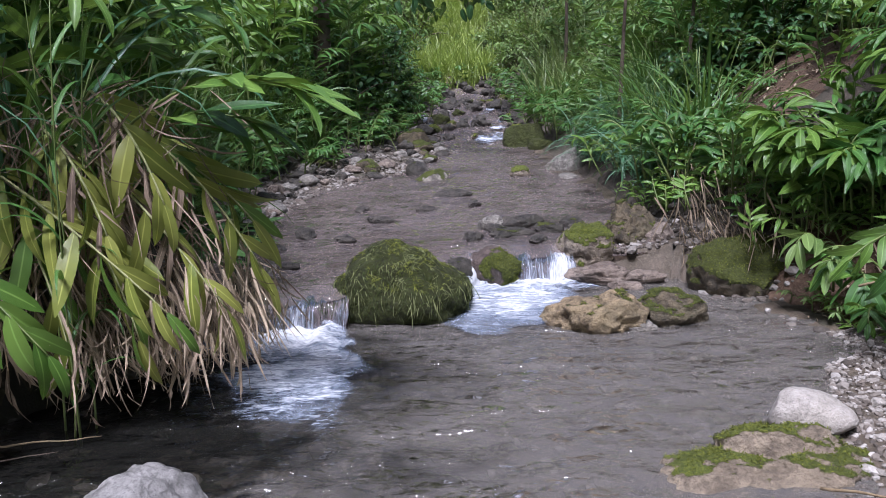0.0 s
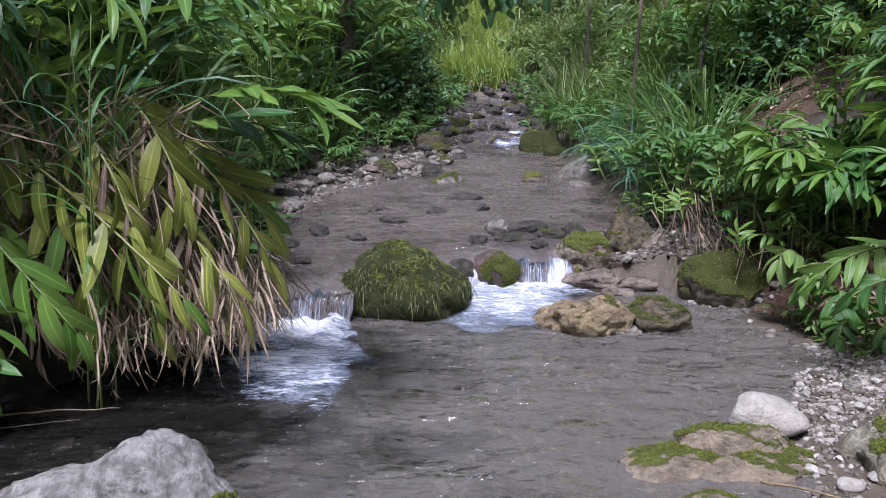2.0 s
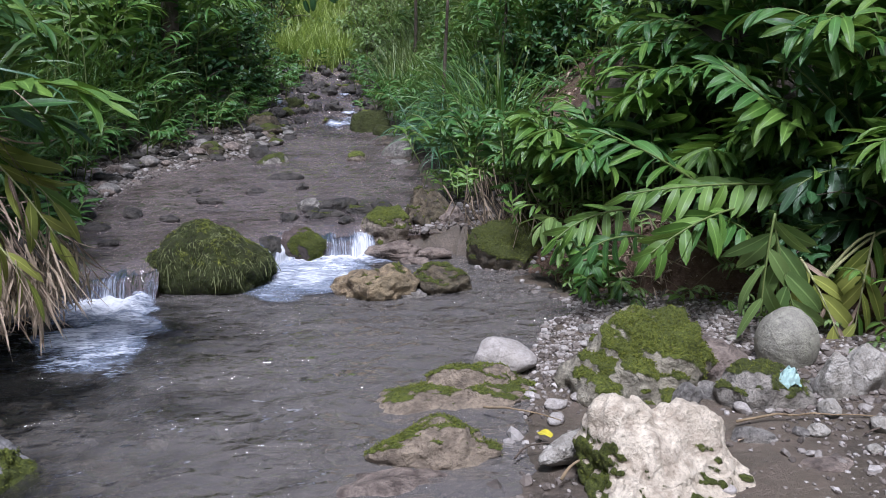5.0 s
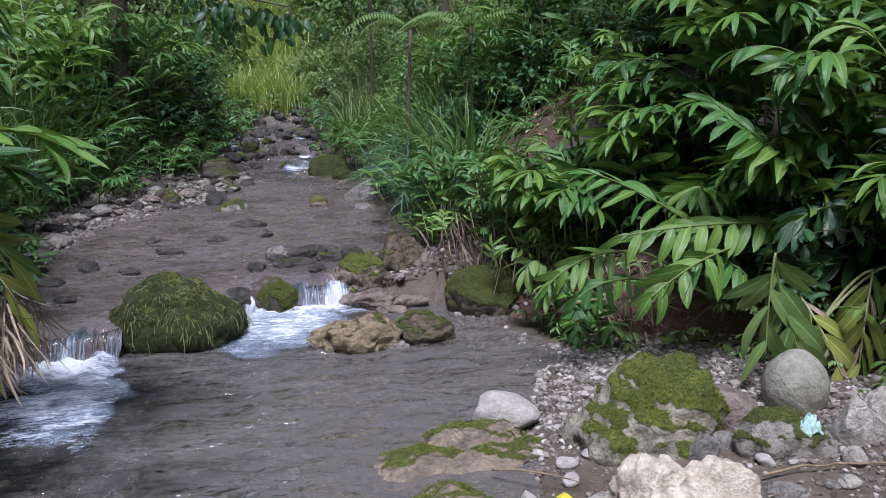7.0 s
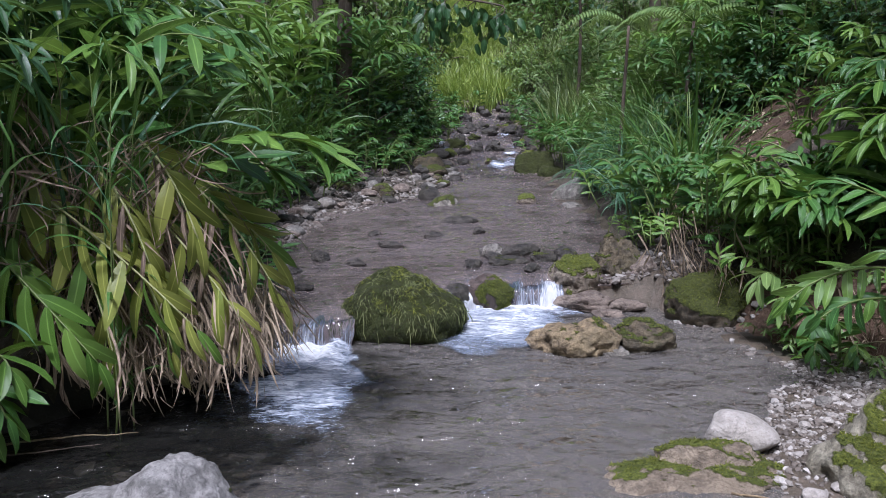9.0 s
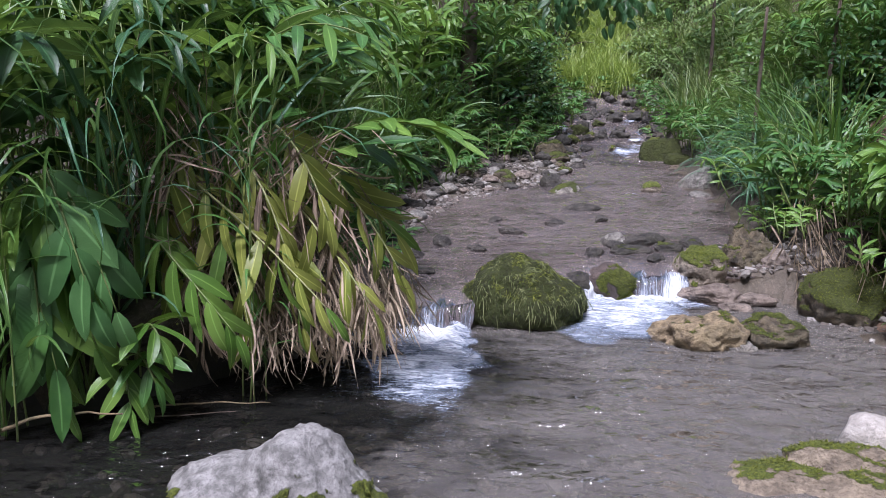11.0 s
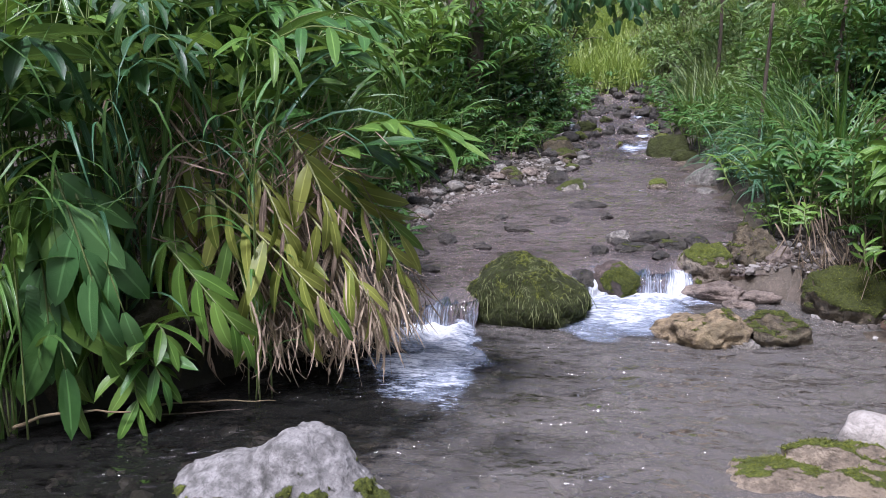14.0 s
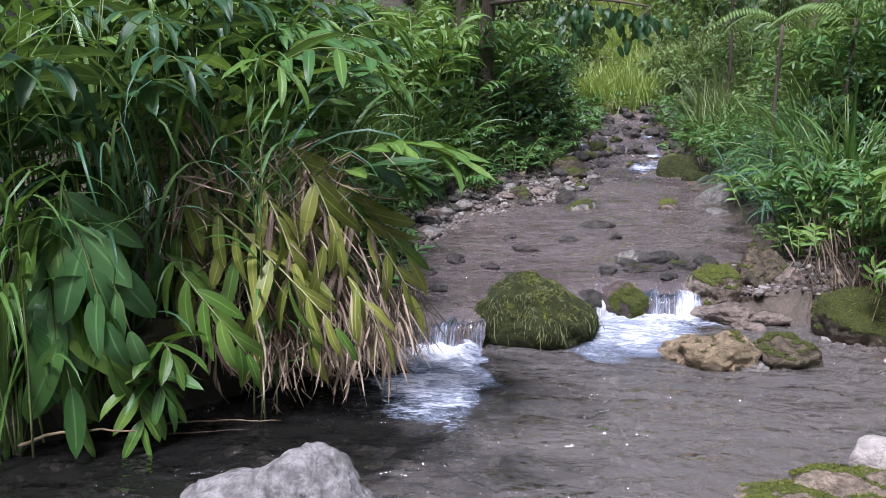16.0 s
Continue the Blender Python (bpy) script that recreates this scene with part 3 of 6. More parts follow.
waterfall(0.05, 1.12, 0.16, "short white waterfall between mossy stones", 8, -0.08)


def foam_patch(cx, cy, rx, ry, lift, label, material, thick, skew=0.0, seed=0, slope=0.16, thin=0.0):
    """Churned white water: a lumpy sheet, thickest by the fall."""
    nx, ny = 60, 60
    v, uv = [], []
    for j in range(ny):
        for i in range(nx):
            a, b = i / (nx - 1) * 2 - 1, j / (ny - 1) * 2 - 1
            x, y = cx + a * rx + skew * b * ry, cy + b * ry
            wa, wb = a + 0.45 * noise.noise(Vector((x * 3.5, y * 3.5, seed + 9))), b + 0.45 * noise.noise(Vector((x * 3.5, y * 3.5, seed + 20)))
            edge = max(0.0, 1 - math.hypot(wa, wb) ** 2)
            lump = 0.5 + 0.5 * noise.noise(Vector((x * 7, y * 6, seed))) + 0.35 * noise.noise(Vector((x * 19, y * 16, seed)))
            v.append((x, y, 0.028 + lift * edge**0.7 * max(0, lump) * (0.55 + 0.45 * b)))
            uv.append((a, thick * (edge - 0.5) + slope * b - 0.7 * (1 - min(1.0, edge / 0.4)) ** 1.5 - thin))
    ob = part("foam", mesh("foam", v, grid_faces(ny, nx), material, uv))
    return tagged(ob, label, "foam", kind="stuff")


foam_patch(-0.95, 5.66, 0.42, 0.40, 0.13, "dense white foam under the low waterfall", FOAM, 0.40, 0.0, 1, 0.20)
foam_patch(-0.82, 4.92, 0.48, 0.98, 0.02, "thin lacy foam drifting over the pool", LACE, 0.26, -0.22, 2, 0.17, 0.06)
foam_patch(-0.84, 5.15, 0.50, 0.85, 0.0, "milky blue bubbles under the pool's surface", BUBBLES, 0.24, -0.22, 7, 0.16, 0.10)
foam_patch(0.66, 7.12, 0.62, 0.50, 0.08, "dense white foam under the short waterfall", FOAM, 0.26, 0.0, 3, 0.20)
foam_patch(0.50, 6.45, 0.55, 0.75, 0.02, "thin lacy foam between boulder and ochre rock", LACE, 0.26, 0.25, 4, 0.17, 0.04)
foam_patch(0.52, 6.50, 0.60, 0.85, 0.0, "milky blue bubbles beside the boulder", BUBBLES, 0.30, 0.25, 8, 0.14, 0.08)


# ---------------------------------------------------------------- stones
def rock_geo(sx, sy, sz, seed, detail=4, cuts=9, rough=0.10, flat=0.0, lumps=None):
    """A weathered stone: a ball, or several grown together, cut by soft planes and roughened."""
    bm = bmesh.new()
    bmesh.ops.create_icosphere(bm, subdivisions=detail, radius=1.0)
    rng = random.Random(seed)
    planes = []
    for _ in range(cuts):
        n = Vector((rng.gauss(0, 1), rng.gauss(0, 1), rng.gauss(0, 0.9))).normalized()
        planes.append((n, rng.uniform(0.58, 0.86)))
    if flat:
        planes.append((Vector((0.05, -0.05, 1)).normalized(), 1 - flat))
    off = Vector((seed * 7.31 % 50, seed * 3.17 % 50, 0))
    v = []
    for b in bm.verts:
        p = b.co.copy()
        if lumps:
            reach = 0.0
            for cx, cy, cz, rx, ry, rz in lumps:
                d, c = Vector((p.x / rx, p.y / ry, p.z / rz)), Vector((cx / rx, cy / ry, cz / rz))
                dd, dc = d.dot(d), d.dot(c)
                disc = dc * dc - dd * (c.dot(c) - 1)
                if disc > 0:
                    reach += max(0.0, (dc + math.sqrt(disc)) / dd) ** 9
            p = p * max(0.05, reach ** (1 / 9))
        for n, d in planes:
            over = p.dot(n) - d
            if over > 0:
                p -= n * over * 0.85
        q = p * 1.7 + off
        k = 1 + rough * (noise.noise(q) + 0.5 * noise.noise(q * 2.3) + 0.28 * noise.noise(q * 5.1) + 0.14 * noise.noise(q * 11))
        p *= k
        v.append((p.x * sx, p.y * sy, p.z * sz))
    f = [tuple(x.index for x in face.verts) for face in bm.faces]
    bm.free()
    v = np.array(v)
    return v, f, np.zeros((len(v), 2))


def moss_tufts(rock_ob, count, seed):
    """Short upright threads that make the moss shaggy."""
    rng = random.Random(seed)
    me = rock_ob.data
    grown = me.attributes["moss"].data
    faces = [p for p in me.polygons if grown[p.vertices[0]].value > 0.55]
    if not faces:
        return
    heap = Heap()
    blades = [leaf_geo(0.014, 0.0042, 0.9, 0, 2, 2), leaf_geo(0.020, 0.0042, 1.3, 0, 2, 2)]
    for _ in range(2 * count):
        p = rng.choice(faces)
        d = p.normal + Vector((rng.gauss(0, 0.5), rng.gauss(0, 0.5), rng.gauss(-0.1, 0.4)))
        heap.add(*placed(rng.choice(blades), axes_pose(p.center + (me.vertices[p.vertices[0]].co - p.center) * rng.random(), d, Vector((rng.gauss(0, 1), rng.gauss(0, 1), 0.2)), rng.uniform(0.6, 1.3))))
    tagged(part("moss", heap.mesh("moss_tufts", MOSS), rock_ob, None, "short shaggy green moss"), kind="stuff")


def rock(name, at, size, label, material, seed, turn=0.0, tilt=0.0, detail=4, cuts=9, rough=0.10, flat=0.0, group="", tufts=0, lumps=None):
    g = rock_geo(*size, seed, detail, cuts, rough, flat, lumps)
    me = mesh(name, g[0], g[1], STONE[material], g[2])
    amount, lean = MOSSY[STONE[material].name]
    if amount:
        lean = Matrix.Rotation(-radians(turn), 3, "Z") @ lean
        grown = []
        for q in me.vertices:
            c = q.co * 3.4 + Vector((seed * 1.7 % 40, 0, 0))
            f = 1.1 * q.normal.dot(lean) + 0.32 * noise.noise(c) + 0.24 * noise.noise(c * 2.6) - 1.28 + 1.25 * amount
            if lean.z < -0.3:
                f += 0.62 - 1.2 * max(0.0, q.co.z / size[2] - 0.05)
            grown.append(min(1.0, max(0.0, f * 2.5 + 0.5)))
        me.attributes.new("moss", "FLOAT", "POINT").data.foreach_set("value", grown)
        for q, f in zip(me.vertices, grown):
            q.co += q.normal * 0.014 * f * (1 + 0.8 * noise.noise(q.co * 22))
    ob = part(name, me, None, pose(*at, tilt, tilt * 0.5, turn))
    if tufts:
        moss_tufts(ob, tufts, seed)
    return tagged(ob, label, "boulder" if name == "boulder" else "rock", group)


def strands(rock_ob, count, length, width, material, seed, low=-0.3, high=1.0, least=-1.0, hang=0.45, clump=-1.0):
    """Threads of moss that hang from a stone's skin, in clumps above a least height."""
    rng = random.Random(seed)
    me = rock_ob.data
    heap = Heap()
    faces = [p for p in me.polygons if low < p.normal.z < high and p.center.z > least and noise.noise(p.center * 8 + Vector((seed, 0, 0))) > clump]
    for _ in range(count):
        p = rng.choice(faces)
        n = p.normal
        down = Vector((rng.gauss(0, 0.36 / hang), rng.gauss(0, 0.36 / hang), rng.gauss(-hang, 0.5))) + n * 0.2
        down = (down - n * down.dot(n) * 0.85).normalized()
        w = length * rng.uniform(0.5, 1.4)
        g = leaf_geo(w, width * rng.uniform(0.7, 1.4), rng.uniform(0.4, 1.9), 0, 4, 2)
        heap.add(*placed(g, axes_pose(p.center + n * 0.006, down + n * rng.uniform(0.05, 0.35), n, 1.0, rng.gauss(0, 0.7))))
    return tagged(part("moss", heap.mesh("moss_strands", material), rock_ob, None, "shaggy green moss"), kind="stuff")


boulder = rock("boulder", (-0.30, 6.45, 0.0), (0.54, 0.46, 0.53), "rounded boulder wrapped in shaggy green moss, standing in the stream", "mossy", 19, 0, 0, 5, 0, 0.16, lumps=[(0, 0, 0.10, 0.88, 0.92, 0.55), (-0.20, 0.0, 0.34, 0.54, 0.6, 0.60), (0.32, 0.0, 0.10, 0.56, 0.72, 0.55), (0.14, 0.0, 0.30, 0.58, 0.6, 0.56), (-0.50, 0.0, 0.14, 0.40, 0.7, 0.52)])
for q in boulder.data.vertices:  # the foot is washed hollow by the stream
    if q.co.y < 0:
        q.co.y *= 1 - 0.24 * min(1.0, max(0.0, (0.20 - q.co.z) / 0.20))
# Dark and pale moss, sorted so that the colour also carries the light from above.
strands(boulder, 3600, 0.06, 0.0040, DARKMOSS, 5, -0.6, 0.8, hang=0.8)
strands(boulder, 420, 0.11, 0.0046, PALEMOSS, 6, -0.2, 0.75, 0.10, 1.3, -0.02)
strands(boulder, 110, 0.14, 0.0056, PALEMOSS, 9, -0.5, 0.5, 0.08, 1.6, 0.10)
strands(boulder, 1500, 0.04, 0.0045, MOSS, 7, 0.35, 1.1, 0.25, 0.45, 0.0)
strands(boulder, 900, 0.06, 0.0040, PALEMOSS, 8, 0.3, 1.1, 0.24, 0.7, 0.05)
rock("rock", (0.40, 7.26, 0.14), (0.24, 0.18, 0.22), "small dark rock with bright moss beside the waterfall", "mossside", 21, 0, 0, 4, 4, 0.16, tufts=500, lumps=[(-0.15, 0, 0, 0.8, 0.9, 0.9), (0.35, -0.1, -0.1, 0.65, 0.85, 0.85)])
rock("rock", (0.14, 7.18, 0.14), (0.14, 0.14, 0.18), "dark wet stone in the waterfall", "wet", 22)
rock("rock", (-1.26, 5.84, 0.04), (0.13, 0.10, 0.15), "dark wet stone in the waterfall", "wet", 26, 50)
rock("rock", (1.08, 6.02, 0.05), (0.33, 0.25, 0.20), "rough ochre rock lying in the pool", "ochre", 33, -8, 0, 5, 3, 0.26, tufts=120, lumps=[(-0.15, 0, 0, 0.85, 0.9, 0.62), (0.38, 0.05, 0.18, 0.55, 0.75, 0.75), (0.2, -0.2, 0, 0.7, 0.7, 0.6)])
rock("rock", (1.60, 6.10, 0.03), (0.28, 0.20, 0.18), "rough brown rock with moss spots in the pool", "brown", 35, 0, 0, 5, 4, 0.28, tufts=300, lumps=[(-0.1, 0, 0, 0.8, 0.9, 0.7), (0.1, 0.1, 0.2, 0.65, 0.7, 0.7), (0.5, -0.05, -0.1, 0.45, 0.6, 0.6)])
rock("rock", (1.37, 5.90, 0.0), (0.13, 0.10, 0.06), "flat pale stone wedged between two rocks in the pool", "plain", 36, 20, 0, 4, 7, 0.2)
rock("rock", (1.27, 7.26, 0.05), (0.30, 0.18, 0.12), "flat pinkish rock ledge washed by the stream", "pink", 41, 5, 0, 5, 6, 0.30, 0.2)
rock("rock", (1.66, 7.24, 0.03), (0.24, 0.13, 0.09), "flat pinkish stone at the waterline", "pink", 42, 12, 0, 4, 6, 0.30, 0.2)
rock("rock", (1.50, 7.05, 0.01), (0.13, 0.08, 0.06), "flat pinkish stone at the waterline", "pink", 45, -10, 0, 4, 6, 0.30, 0.2)
rock("rock", (1.27, 7.55, 0.22), (0.27, 0.24, 0.25), "pale rock with a mossy top", "green", 43, 0, 0, 5, 6, 0.22, 0.15, tufts=350)
rock("rock", (1.64, 7.80, 0.30), (0.28, 0.25, 0.30), "craggy lichen-spotted rock on the bank", "brown", 44, 40, 0, 5, 10, 0.30, tufts=300)
rock("rock", (1.95, 7.75, 0.28), (0.17, 0.16, 0.14), "small brown stone under the bank", "pink", 46, 60, 0, 4, 9, 0.2)
for n, (x, y, a, b, c) in enumerate([(0.62, 8.05, 0.22, 0.12, 0.07), (1.0, 8.2, 0.20, 0.12, 0.08), (0.25, 7.85, 0.12, 0.09, 0.08), (0.85, 7.75, 0.14, 0.08, 0.05), (1.25, 8.4, 0.2, 0.13, 0.09), (0.45, 8.3, 0.13, 0.09, 0.07), (-0.95, 8.0, 0.13, 0.08, 0.05), (-1.55, 7.6, 0.14, 0.10, 0.06), (-1.25, 6.9, 0.10, 0.07, 0.05), (-0.25, 9.6, 0.15, 0.08, 0.05), (0.3, 9.9, 0.12, 0.07, 0.05), (-1.0, 9.7, 0.12, 0.08, 0.05)]):
    rock("rock", (x, y, float(level(y)) + c * 0.1), (a, b, c), "flat dark wet stone in the riffle", "wet", 500 + n, 25 * n, 0, 4, 8, 0.22, 0.1, "stones of the riffle")
rock("boulder", (2.44, 7.0, 0.11), (0.44, 0.40, 0.31), "green mossy boulder under the bank's plants", "mossdark", 51, 15, 0, 5, 6, 0.14, tufts=1300)
rock("rock", (1.78, 4.22, 0.06), (0.22, 0.16, 0.15), "smooth white stone on the gravel", "white", 61, -25, 0, 4, 4, 0.06, lumps=[(-0.1, 0, 0.05, 0.8, 0.9, 0.9), (0.35, 0, -0.1, 0.65, 0.8, 0.75)])
rock("rock", (1.50, 3.90, -0.02), (0.42, 0.26, 0.18), "long low rock with a cap of moss", "capped", 62, 0, 0, 5, 3, 0.26, 0.2, tufts=1500, lumps=[(0.22, 0.30, 0.05, 0.78, 0.65, 0.88), (-0.5, -0.3, -0.1, 0.80, 0.8, 0.50), (0.4, -0.4, -0.1, 0.68, 0.75, 0.62)])
rock("rock", (1.23, 3.20, -0.02), (0.36, 0.22, 0.17), "low rock with a cap of moss in shallow water", "capped", 63, 0, 0, 5, 4, 0.26, 0.15, tufts=1300, lumps=[(0, 0, 0, 0.9, 0.9, 0.8), (0.3, 0.1, 0.1, 0.65, 0.75, 0.8)])
rock("rock", (1.05, 2.92, -0.08), (0.40, 0.2, 0.10), "flat brown stone just under the water", "pink", 73, 10, 0, 4, 7, 0.2)
rock("boulder", (2.19, 2.76, 0.0), (0.37, 0.33, 0.37), "big chalky white rock with a mossy foot", "whitemoss", 64, 0, 0, 6, 3, 0.20, tufts=500, lumps=[(-0.42, 0.05, 0.42, 0.50, 0.75, 0.68), (0.28, 0.0, 0.26, 0.66, 0.82, 0.62), (0.0, -0.4, 0.1, 0.85, 0.75, 0.5), (0.50, -0.05, 0.0, 0.50, 0.8, 0.55)])
rock("rock", (1.86, 3.00, 0.07), (0.24, 0.075, 0.075), "long pale stone leaning on the white rock", "chalk", 65, 40, 8, 4, 5, 0.12)
rock("boulder", (2.48, 3.86, 0.06), (0.40, 0.34, 0.34), "blocky pale rock overgrown with bright moss", "mossright", 66, 0, 0, 5, 4, 0.24, tufts=2600, lumps=[(0.05, 0.1, 0.15, 0.78, 0.8, 0.85), (-0.6, -0.2, -0.05, 0.52, 0.7, 0.48), (0.62, 0.15, 0.36, 0.56, 0.6, 0.68), (0.1, -0.45, 0.0, 0.75, 0.6, 0.62)])
rock("rock", (2.62, 3.46, 0.06), (0.09, 0.07, 0.13), "small upright pale stone against the mossy rock", "plain", 74, 10, 5, 4, 6, 0.12)
rock("rock", (2.80, 3.56, 0.05), (0.07, 0.11, 0.08), "small grey stone beside the mossy rock", "plain", 75, 30, 0, 4, 6, 0.12)
rock("rock", (3.02, 4.02, 0.06), (0.24, 0.22, 0.15), "low pinkish stone behind the squarish rock", "pink", 76, 20, 0, 4, 4, 0.10)
rock("boulder", (3.50, 4.00, 0.17), (0.185, 0.18, 0.23), "smooth round grey boulder on the gravel", "smooth", 67, 0, 0, 5, 0, 0.04)
rock("rock", (3.02, 3.42, 0.07), (0.27, 0.20, 0.21), "squarish grey-brown rock on the beach", "halfmoss", 68, 0, 0, 5, 4, 0.14, 0.12, tufts=200, lumps=[(0.05, 0.1, 0.1, 0.80, 0.85, 0.85), (-0.5, 0, -0.15, 0.52, 0.8, 0.62), (0.5, 0, 0.05, 0.50, 0.8, 0.75), (0, -0.4, -0.1, 0.85, 0.6, 0.62)])
rock("rock", (3.43, 3.44, 0.12), (0.085, 0.12, 0.20), "upright white stone on the beach", "chalk", 69, 10, 6)
rock("rock", (3.66, 3.50, 0.14), (0.17, 0.14, 0.19), "lumpy pale grey stone", "chalk", 70, 30, -8, 4, 6, 0.2)
rock("rock", (2.76, 3.02, 0.06), (0.13, 0.06, 0.06), "long pale stone lying on wet mud", "plain", 77, -25, 0, 4, 6, 0.12)
rock("rock", (2.98, 2.74, 0.04), (0.14, 0.10, 0.05), "flat brown stone sunk in wet mud", "pink", 78, 10, 0, 4, 6, 0.10)
for n, (x, y, s) in enumerate([(3.10, 3.02, 0.06), (3.29, 3.22, 0.08), (3.42, 3.0, 0.07), (3.6, 3.15, 0.06), (3.25, 2.8, 0.045), (3.5, 2.75, 0.05), (3.75, 3.25, 0.08), (3.85, 3.6, 0.09), (3.9, 3.0, 0.06), (2.98, 3.98, 0.05), (3.35, 4.35, 0.05), (2.9, 4.4, 0.09), (2.7, 4.3, 0.07)]):
    rock("rock", (x, y, height(x, y) + s * 0.3), (s, s * 0.8, s * 0.6), "whitish stone on the beach", "chalk", 540 + n, 50 * n, 0, 3, 7, 0.10, 0, "stones of the beach")
rock("rock", (-1.05, 3.20, -0.05), (0.385, 0.30, 0.375), "grey rock with a mossy foot rising from the pool", "grey", 71, 0, 0, 6, 0, 0.12, tufts=1200, lumps=[(0.18, -0.05, 0.18, 0.74, 0.9, 0.88), (-0.62, -0.05, 0.04, 0.98, 0.9, 0.60), (0.52, 0.0, -0.1, 0.68, 0.85, 0.6)])


def rapids_foam(label, path, width, seed):
    """White water that follows the stream's slope between the stones."""
    v, uv = [], []
    for i in range(90):
        s = i / 89
        k = s * (len(path) - 1)
        j = min(len(path) - 2, int(k))
        x = path[j][0] + (path[j + 1][0] - path[j][0]) * (k - j)
        y = path[j][1] + (path[j + 1][1] - path[j][1]) * (k - j)
        for c in range(14):
            a = c / 13 * 2 - 1
            xx = x + a * width
            lump = 0.05 * fnoise(xx, y, 6, seed)
            v.append((xx, y, float(level(y)) + 0.05 + lump * (1 - a * a)))
            uv.append((a, 0.14 * (1 - a * a) - 0.17 + 0.34 * fnoise(xx * 1.6, y, 1.7, seed + 3)))
    return tagged(part("foam", mesh("foam", v, grid_faces(90, 14), FOAM, uv)), label, "foam", kind="stuff")


rapids_foam("white riffle below the rapids", [(0.60, 16.8), (0.80, 17.6), (0.88, 18.2)], 0.32, 1)
rapids_foam("white water tumbling down the rapids", [(0.98, 18.8), (0.90, 19.4), (1.05, 19.9)], 0.18, 4)
rapids_foam("white water tumbling down the rapids", [(0.75, 20.6), (0.85, 21.2)], 0.15, 6)
rapids_foam("thin white trickle beside the rapids", [(-0.45, 18.8), (-0.75, 20.2), (-0.9, 21.0)], 0.10, 2)
for n, (x, y, z, a, b, c, m) in enumerate([
    (0.44, 8.40, 0.33, 0.14, 0.11, 0.13, "plain"), (0.74, 8.55, 0.31, 0.32, 0.13, 0.10, "wet"), (1.03, 12.72, 0.40, 0.23, 0.18, 0.12, "green"),
    (-1.38, 8.22, 0.33, 0.17, 0.10, 0.07, "wet"), (-0.72, 8.95, 0.33, 0.17, 0.09, 0.06, "wet"), (0.02, 10.70, 0.36, 0.28, 0.11, 0.08, "wet"),
    (-0.30, 12.60, 0.38, 0.33, 0.25, 0.17, "halfmoss"), (-0.55, 13.2, 0.45, 0.25, 0.2, 0.17, "wet"), (1.45, 16.7, 0.68, 0.48, 0.42, 0.44, "mossy"), (1.78, 16.1, 0.55, 0.34, 0.30, 0.24, "mossy"),
    (1.82, 13.2, 0.46, 0.34, 0.36, 0.33, "plain"), (1.72, 12.3, 0.36, 0.26, 0.18, 0.09, "plain"), (-1.75, 17.0, 0.82, 0.48, 0.4, 0.42, "plain"), (-0.75, 16.6, 0.62, 0.45, 0.4, 0.36, "brown"),
]):
    rock("rock", (x, y, z), (a, b, c), {"plain": "pale stone in the upper stream", "wet": "dark wet stone breaking the current", "mossy": "low stone covered in moss", "halfmoss": "stone with patches of moss", "capped": "large mossy stone by the rapids", "green": "large mossy stone by the rapids", "brown": "big brown stone by the rapids"}[m], m, 80 + n, n * 40, 0, 4, 8, 0.12)

rng = random.Random(4)
for n in range(150):
    y = rng.uniform(17.7, 26.0)
    x = rng.uniform(-1.9 + 0.08 * (y - 17), 1.7)
    s = rng.uniform(0.07, 0.19) + 0.16 * rng.random() ** 3
    if abs(x - 0.85) < 0.25 and y < 20.0:
        continue
    rock("rock", (x, y, float(level(y)) + s * 0.15), (s, s * rng.uniform(0.7, 1.1), s * rng.uniform(0.55, 0.8)), "dark mossy stone of the rapids", rng.choice(["wet", "wet", "wet", "mossy", "wet", "wet", "green"]), 120 + n, rng.uniform(0, 360), 0, 3, 9, 0.36, 0, "stones of the rapids")
for n in range(70):
    y = rng.uniform(7.8, 16.5)
    x = float(left_edge(y)) - rng.uniform(-0.15, 1.0) * max(0.3, float(shelf(y)))
    s = rng.uniform(0.05, 0.17)
    rock("rock", (x, y, height(x, y) + s * 0.2), (s, s * rng.uniform(0.7, 1.1), s * rng.uniform(0.45, 0.75)), "pale stone on the gravel bar", rng.choice(["plain", "pink", "pink"]) if n % 2 else "wet", 220 + n, rng.uniform(0, 360), 0, 3, 8, 0.12, 0, "stones of the gravel bar")
for n in range(48):
    y = rng.uniform(12.6, 18.0)
    x = float(left_edge(y)) - rng.uniform(-0.1, 1.0) * max(0.3, float(shelf(y)))
    s = rng.uniform(0.10, 0.24)
    rock("rock", (x, y, height(x, y) + s * 0.2), (s, s * rng.uniform(0.7, 1.1), s * rng.uniform(0.45, 0.75)), "brown stone lying on the gravel bar", rng.choice(["pink", "brown", "wet", "plain"]), 420 + n, rng.uniform(0, 360), 0, 3, 10, 0.16, 0, "stones of the gravel bar")
for n in range(46):
    y = rng.uniform(2.6, 5.3)
    x = float(right_edge(y)) + rng.uniform(0.0, 1.0) * float(beach(y)) * 0.9
    s = rng.uniform(0.03, 0.075)
    rock("rock", (x, y, height(x, y) + s * 0.25), (s, s * rng.uniform(0.6, 1.0), s * rng.uniform(0.45, 0.75)), "whitish stone on the beach", rng.choice(["plain", "white", "white"]), 320 + n, rng.uniform(0, 360), 0, 3, 7, 0.08, 0, "stones of the beach")


